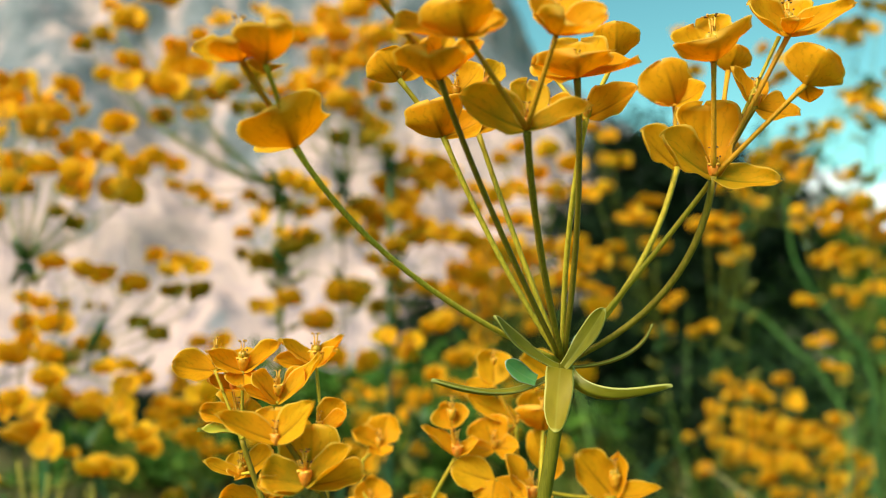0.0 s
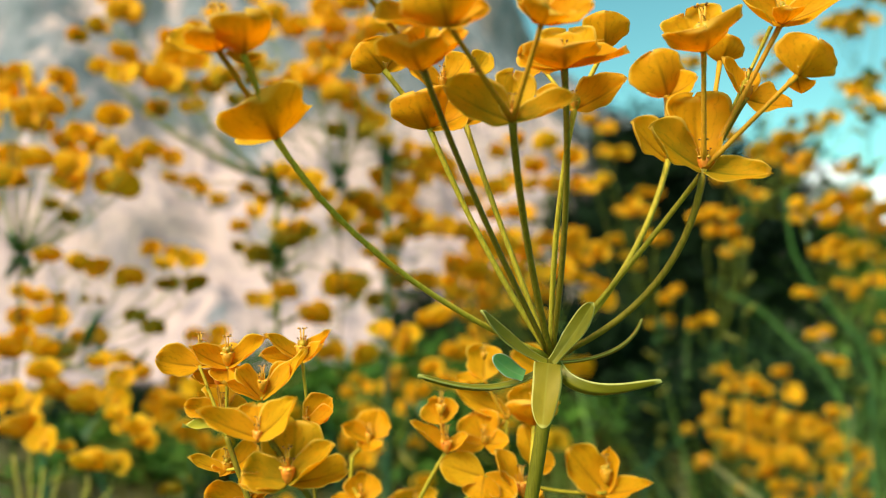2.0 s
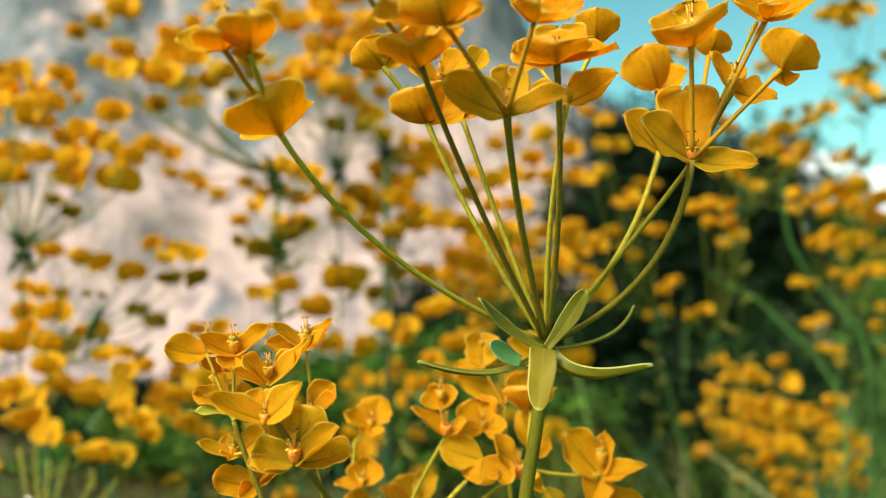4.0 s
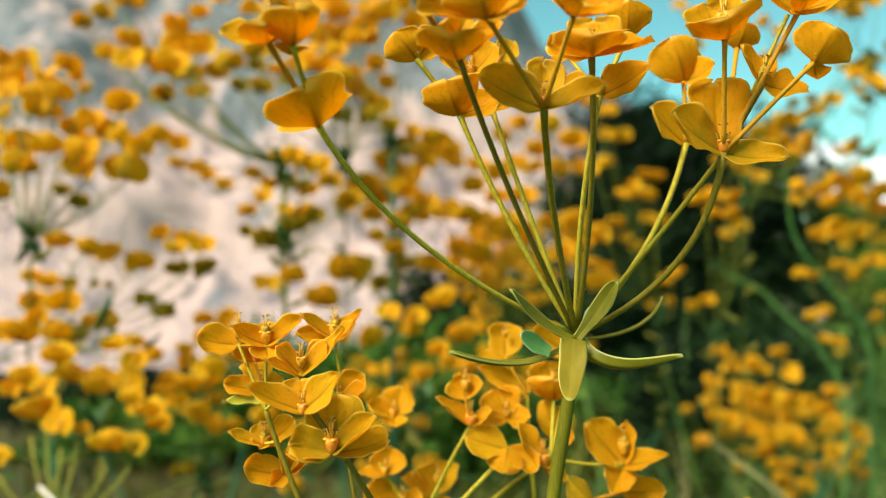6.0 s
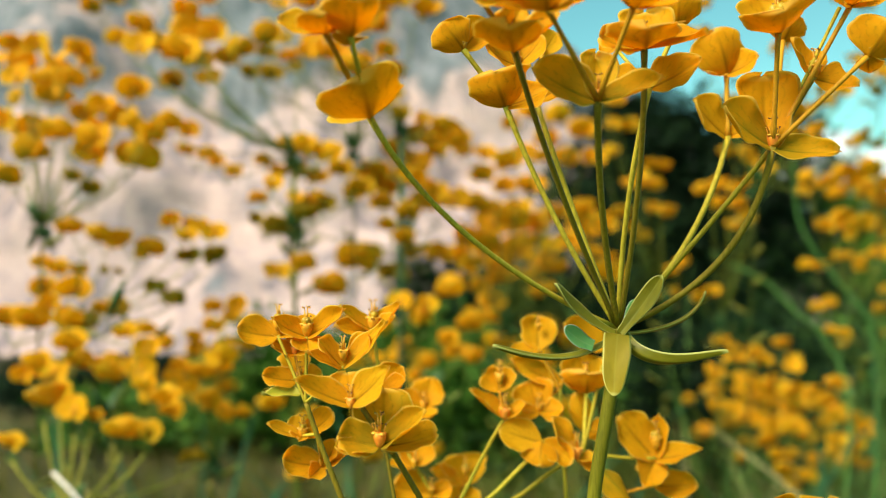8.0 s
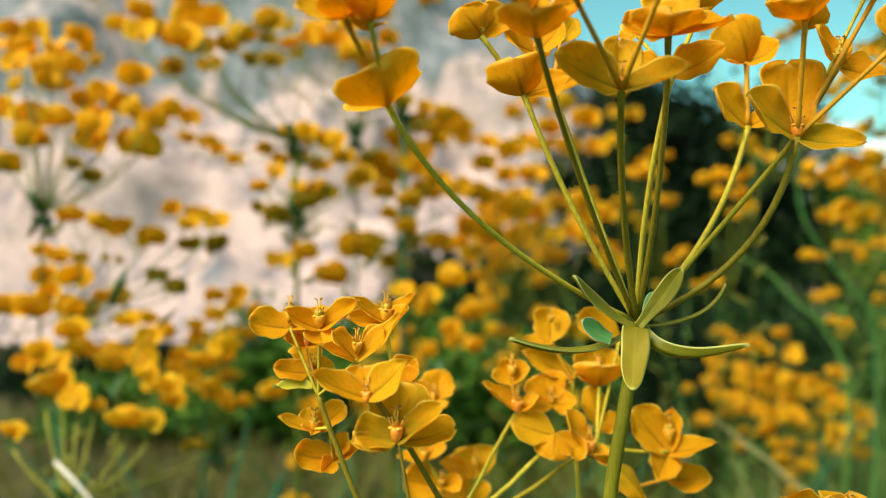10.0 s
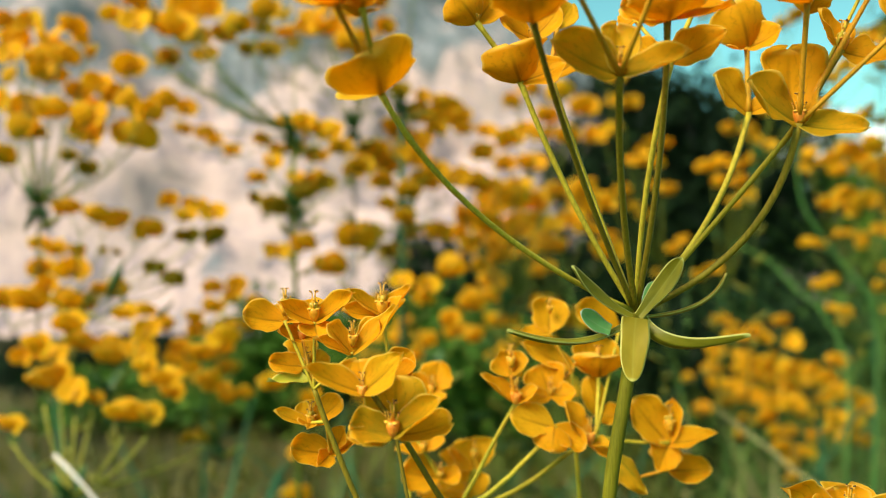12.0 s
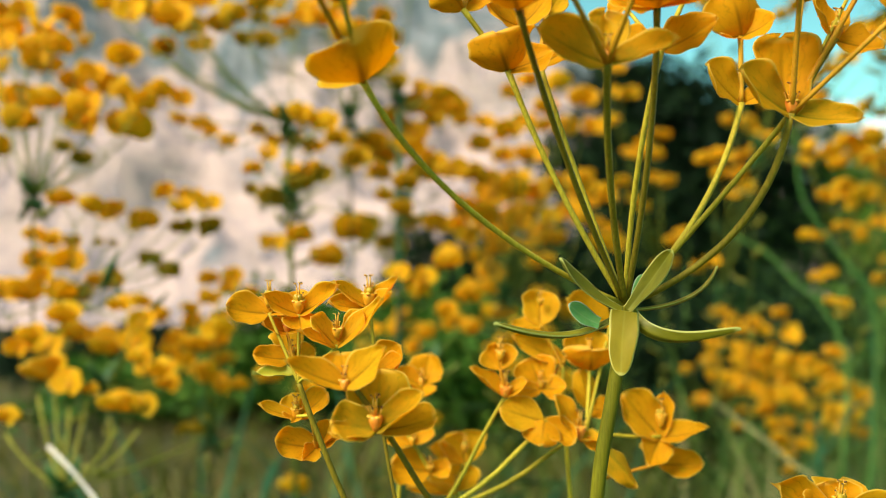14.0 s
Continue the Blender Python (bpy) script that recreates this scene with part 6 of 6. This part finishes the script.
for k in range(7):
    back_shrub_right.far_leaf(Vector((0.4000, 1.1140, 0.5368)).lerp((0.4000, 1.1440, 0.2684), 0.05 + 0.09 * k), (0.022 * math.cos(k * 2.2 + 0.40), 0.022 * math.sin(k * 2.2 + 0.40), 0.012), 0.006, LEAVES_FRESH)
for k in range(9):
    back_shrub_right.far_leaf((0.4000, 1.1140, 0.5368), (0.010 * math.cos(k * 2.4), 0.010 * math.sin(k * 2.4), 0.012 * (k % 4) - 0.019), 0.012)
# long arching stems of this plant
back_right.stem([back_right.foot, (0.5340, 0.9680, 0.2395), (0.5440, 0.9680, 0.4790), (0.5353, 0.9728, 0.5536), (0.5021, 0.9891, 0.6068), (0.4656, 1.0044, 0.6732), (0.4528, 0.9985, 0.7577)], 0.0024, 0.0016, STEM_FRESH, steps=4)
back_right.stem([back_right.foot, (0.5135, 0.9994, 0.2300), (0.5235, 0.9994, 0.4600), (0.4940, 1.0142, 0.5345), (0.4721, 1.0324, 0.5596), (0.4389, 1.0496, 0.6003), (0.3973, 1.0579, 0.6231)], 0.0024, 0.0016, STEM_FRESH, steps=4)

back_sky = Spurge((0.342, 0.878, ground_z(0.342, 0.878)), "tall thin spurge with small olive and orange heads against the sky", "spurge plants behind")
back_sky.stem([(0.342, 0.878, -0.01), (0.3418, 0.8776, 0.3573), (0.3418, 0.8476, 0.7147)], 0.0013, 0.0009, STEM_FAR, steps=5)
for at, size, tone in (
        ((0.2858, 0.8716, 0.9221), 0.0276, "o"),
        ((0.2808, 0.8574, 0.8786), 0.0285, "g"),
        ((0.3841, 0.8744, 0.9034), 0.0291, "o"),
        ((0.3652, 0.8227, 0.8577), 0.0287, "g"),
        ((0.4667, 0.8323, 0.8337), 0.0311, "o"),
        ((0.4962, 0.8872, 0.9302), 0.0333, "g"),
        ((0.4045, 0.8018, 0.7965), 0.0279, "g"),
        ((0.3955, 0.8816, 0.7872), 0.0329, "o"),
        ((0.3977, 0.8360, 0.7599), 0.0291, "o"),
        ((0.4482, 0.8347, 0.7572), 0.0277, "g"),
        ((0.3156, 0.8259, 0.7920), 0.0274, "g"),
        ((0.3943, 0.8138, 0.7109), 0.0283, "o"),
):
    ray = back_sky.far_ray((0.3418, 0.8476, 0.7147), Vector(at) - Vector((0, 0, size * 0.45)))
    back_sky.forked_head(ray, at, size, tone)
for k in range(7):
    back_sky.far_leaf(Vector((0.3418, 0.8476, 0.7147)).lerp((0.3418, 0.8776, 0.3573), 0.05 + 0.09 * k), (0.022 * math.cos(k * 2.2 + 0.34), 0.022 * math.sin(k * 2.2 + 0.34), 0.012), 0.006, LEAVES_FRESH)
for k in range(9):
    back_sky.far_leaf((0.3418, 0.8476, 0.7147), (0.010 * math.cos(k * 2.4), 0.010 * math.sin(k * 2.4), 0.012 * (k % 4) - 0.019), 0.012)

back_mid_low = Spurge((-0.183, 0.635, ground_z(-0.183, 0.635)), "low spurge with loose orange heads over a green bush", "spurge plants behind")
back_mid_low.stem([(-0.183, 0.635, -0.01), (-0.1829, 0.6348, 0.2330), (-0.1829, 0.6048, 0.4660)], 0.0013, 0.0009, STEM_FAR, steps=5)
for at, size, tone in (
        ((-0.2032, 0.6076, 0.5444), 0.0250, "o"),
        ((-0.1720, 0.5600, 0.5409), 0.0239, "o"),
        ((-0.1872, 0.6354, 0.5219), 0.0250, "o"),
        ((-0.2053, 0.5989, 0.5232), 0.0256, "o"),
        ((-0.1731, 0.5798, 0.5082), 0.0200, "o"),
        ((-0.1699, 0.6125, 0.5032), 0.0211, "o"),
        ((-0.1919, 0.6066, 0.5649), 0.0249, "o"),
        ((-0.1755, 0.6395, 0.5512), 0.0242, "o"),
        ((-0.1844, 0.6417, 0.5829), 0.0264, "o"),
        ((-0.1679, 0.6368, 0.5729), 0.0241, "o"),
        ((-0.2070, 0.6409, 0.4605), 0.0210, "v"),
):
    ray = back_mid_low.far_ray((-0.1829, 0.6048, 0.4660), Vector(at) - Vector((0, 0, size * 0.45)))
    back_mid_low.forked_head(ray, at, size, tone)
for k in range(7):
    back_mid_low.far_leaf(Vector((-0.1829, 0.6048, 0.4660)).lerp((-0.1829, 0.6348, 0.2330), 0.05 + 0.09 * k), (0.022 * math.cos(k * 2.2 + -0.18), 0.022 * math.sin(k * 2.2 + -0.18), 0.012), 0.006, LEAVES_FRESH)
for k in range(9):
    back_mid_low.far_leaf((-0.1829, 0.6048, 0.4660), (0.010 * math.cos(k * 2.4), 0.010 * math.sin(k * 2.4), 0.012 * (k % 4) - 0.019), 0.012)

back_upper = Spurge((-0.042, 0.726, ground_z(-0.042, 0.726)), "tall spurge with orange and olive heads against grey rock", "spurge plants behind")
back_upper.stem([(-0.0419, 0.7260, -0.0100), (-0.0420, 0.7264, 0.3753), (-0.0417, 0.6964, 0.7505)], 0.0030, 0.0026, STEM_TEAL, steps=5)
for at, size, tone in (
        ((-0.0808, 0.7109, 0.8563), 0.0367, "o"),
        ((-0.0309, 0.6721, 0.8464), 0.0347, "o"),
        ((-0.0767, 0.7286, 0.8480), 0.0303, "o"),
        ((-0.1002, 0.6848, 0.8579), 0.0314, "o"),
        ((-0.1511, 0.7340, 0.8728), 0.0306, "o"),
        ((-0.0841, 0.6682, 0.8010), 0.0233, "o"),
        ((-0.0584, 0.7307, 0.7967), 0.0291, "o"),
        ((-0.0475, 0.6558, 0.7532), 0.0245, "v"),
        ((-0.0365, 0.7074, 0.7279), 0.0340, "o"),
        ((-0.0149, 0.6991, 0.7479), 0.0267, "o"),
        ((-0.0004, 0.7293, 0.7307), 0.0302, "o"),
        ((-0.1366, 0.7030, 0.7246), 0.0320, "o"),
        ((-0.1503, 0.6642, 0.8079), 0.0276, "v"),
        ((-0.1329, 0.7089, 0.8062), 0.0271, "v"),
        ((-0.1605, 0.6543, 0.7807), 0.0283, "v"),
):
    ray = back_upper.far_ray((-0.0417, 0.6964, 0.7505), Vector(at) - Vector((0, 0, size * 0.45)))
    back_upper.forked_head(ray, at, size, tone)
for k in range(7):
    back_upper.far_leaf(Vector((-0.0417, 0.6964, 0.7505)).lerp((-0.0420, 0.7264, 0.3753), 0.05 + 0.09 * k), (0.022 * math.cos(k * 2.2 + -0.04), 0.022 * math.sin(k * 2.2 + -0.04), 0.012), 0.006, LEAVES_FRESH)
for k in range(9):
    back_upper.far_leaf((-0.0417, 0.6964, 0.7505), (0.010 * math.cos(k * 2.4), 0.010 * math.sin(k * 2.4), 0.012 * (k % 4) - 0.019), 0.012)


# ---- the meadow's further spurge plants ----
def meadow_spurge(x, y, node_z, heads, spread, size, seed, label):
    """A spurge further off: stem, leaves along it, an umbel, and side shoots below."""
    rng = random.Random(seed)
    plant = Spurge((x, y, ground_z(x, y)), label, "spurge plants across the meadow")
    node = Vector((x + rng.uniform(-0.03, 0.03), y, node_z))
    foot = Vector((x, y, ground_z(x, y) - 0.01))
    plant.stem([foot, foot.lerp(node, 0.5) + Vector((rng.uniform(-0.02, 0.02), 0, 0)), node], 0.0014, 0.0009, STEM_FAR, steps=4)
    for k in range(heads):
        side = k >= heads * 0.6
        a = k * 2.4 + rng.uniform(-0.4, 0.4)
        r = spread * math.sqrt(rng.uniform(0.08, 1))
        start = foot.lerp(node, rng.uniform(0.72, 0.95)) if side else node
        rise = rng.uniform(0.3, 0.9) * spread + (0.0 if side else 0.35 * spread)
        end = start + Vector((math.cos(a) * r, math.sin(a) * r, rise))
        ray = plant.far_ray(start, end)
        plant.far_head(ray, end, size * rng.uniform(0.75, 1.2), "g" if rng.random() < 0.12 else "o", False)
    for k in range(6):
        p = foot.lerp(node, rng.uniform(0.4, 1.0))
        a = rng.uniform(0, 6.28)
        plant.far_leaf(p, (0.045 * math.cos(a), 0.045 * math.sin(a), rng.uniform(-0.01, 0.03)), 0.008)


def meadow(seed, count, box, heights, heads, spread, size, label):
    rng = random.Random(seed)
    x0, x1, y0, y1 = box
    for k in range(count):
        y = rng.uniform(y0, y1)
        x = rng.uniform(x0, x1) * y
        meadow_spurge(x, y, rng.uniform(*heights), heads, spread, size, seed * 100 + k, label)


# x runs per metre of distance
meadow(1, 7, (0.36, 0.50, 1.2, 1.7), (0.24, 0.36), 16, 0.085, 0.036, "bushy orange spurge low in the meadow grass")
meadow(2, 3, (0.50, 0.62, 1.3, 1.8), (0.50, 0.60), 7, 0.085, 0.028, "orange spurge standing in the meadow grass")
meadow(3, 4, (-0.02, 0.13, 0.9, 1.3), (0.50, 0.70), 14, 0.08, 0.034, "orange spurge among the shrubs")
meadow(5, 3, (-0.3, 0.0, 0.8, 1.2), (0.36, 0.42), 9, 0.07, 0.032, "orange spurge low among the grass")


def dry_stalk(points, r, label):
    """A dead, pale stalk with thickened joints, its foot in the ground."""
    pts = []
    for a, b in zip(points, points[1:]):
        pts += bent(a, b, (0.001, 0, 0.001), 4)[:-1]
    pts.append(Vector(points[-1]))
    v, f = tube_data(pts, [r * (1 + 0.2 * math.sin(i * 2.1)) for i in range(len(pts))], 7)
    ob = new("dry_stalk", mesh_from("dry_stalk", v, f, [DRY]))
    tagged(ob, label, "dry stalk")


def grass_blade(points, width, material, label):
    """One broad grass blade, folded along its middle, from its tip down to the ground."""
    pts = []
    for a, b in zip(points, points[1:]):
        pts += bent(a, b, (0, 0, 0.002), 5)[:-1]
    pts.append(Vector(points[-1]))
    verts, faces = [], []
    for i, p in enumerate(pts):
        d = (pts[min(i + 1, len(pts) - 1)] - pts[max(i - 1, 0)]).normalized()
        s = d.cross(Vector((0.2, 1, 0.15))).normalized() * width * 0.5 * min(1, 0.12 + i * 0.22)
        n = s.cross(d).normalized() * width * 0.22
        for k in (0, 1):
            verts += [p - s + n, p, p + s + n]
            p = p - n * 0.25
    for i in range(len(pts) - 1):
        a = i * 6
        for k in (0, 1):
            faces += [(a + k, a + k + 1, a + k + 7, a + k + 6), (a + k + 3, a + k + 9, a + k + 10, a + k + 4)]
        faces += [(a, a + 6, a + 9, a + 3), (a + 2, a + 5, a + 11, a + 8)]
    ob = new("grass_blade", mesh_from("grass_blade", verts, faces, [material]))
    tagged(ob, label, "grass blade", "broad grass blades")


dry_stalk([(-0.2234, 0.4378, 0.5031), (-0.1836, 0.4174, 0.4739), (-0.1598, 0.4051, 0.4564), (-0.1098, 0.4051, 0.25), (-0.0798, 0.4051, 0.0)], 0.0011, "pale dead broken stalk leaning among the stems")


grass_blade([(0.2880, 0.8554, 0.4457), (0.3248, 0.8448, 0.4182), (0.3739, 0.8239, 0.3785), (0.4168, 0.8081, 0.3449), (0.4426, 0.8081, -0.01)], 0.0028, STRAW, "broad pale dry grass blade leaning over the grass")
grass_blade([(0.5580, 1.0055, 0.5184), (0.5641, 1.0044, 0.4522), (0.5606, 1.0030, 0.3711), (0.5619, 1.0018, 0.2975), (0.5627, 1.0018, -0.01)], 0.0059, BLADE_TEAL, "tall blue-green grass blade standing among the flowers")
grass_blade([(0.5427, 0.9541, 0.4327), (0.5008, 0.9538, 0.4011), (0.4800, 0.9532, 0.3625), (0.4486, 0.9527, 0.3275), (0.4297, 0.9527, -0.01)], 0.0040, BLADE_TEAL, "tall blue-green grass blade standing among the flowers")
grass_blade([(-0.1148, 0.5573, 0.4664), (-0.1244, 0.5370, 0.4486), (-0.1249, 0.5068, 0.4325), (-0.1300, 0.4815, 0.4156), (-0.1330, 0.4815, -0.01)], 0.0059, BLADE_TEAL, "tall blue-green grass blade standing among the flowers")
grass_blade([(0.4832, 1.0038, 0.4004), (0.4922, 1.0031, 0.3562), (0.4909, 1.0021, 0.2973), (0.4947, 1.0012, 0.2458), (0.4970, 1.0012, -0.01)], 0.0066, BLADE_TEAL, "tall blue-green grass blade standing among the flowers")
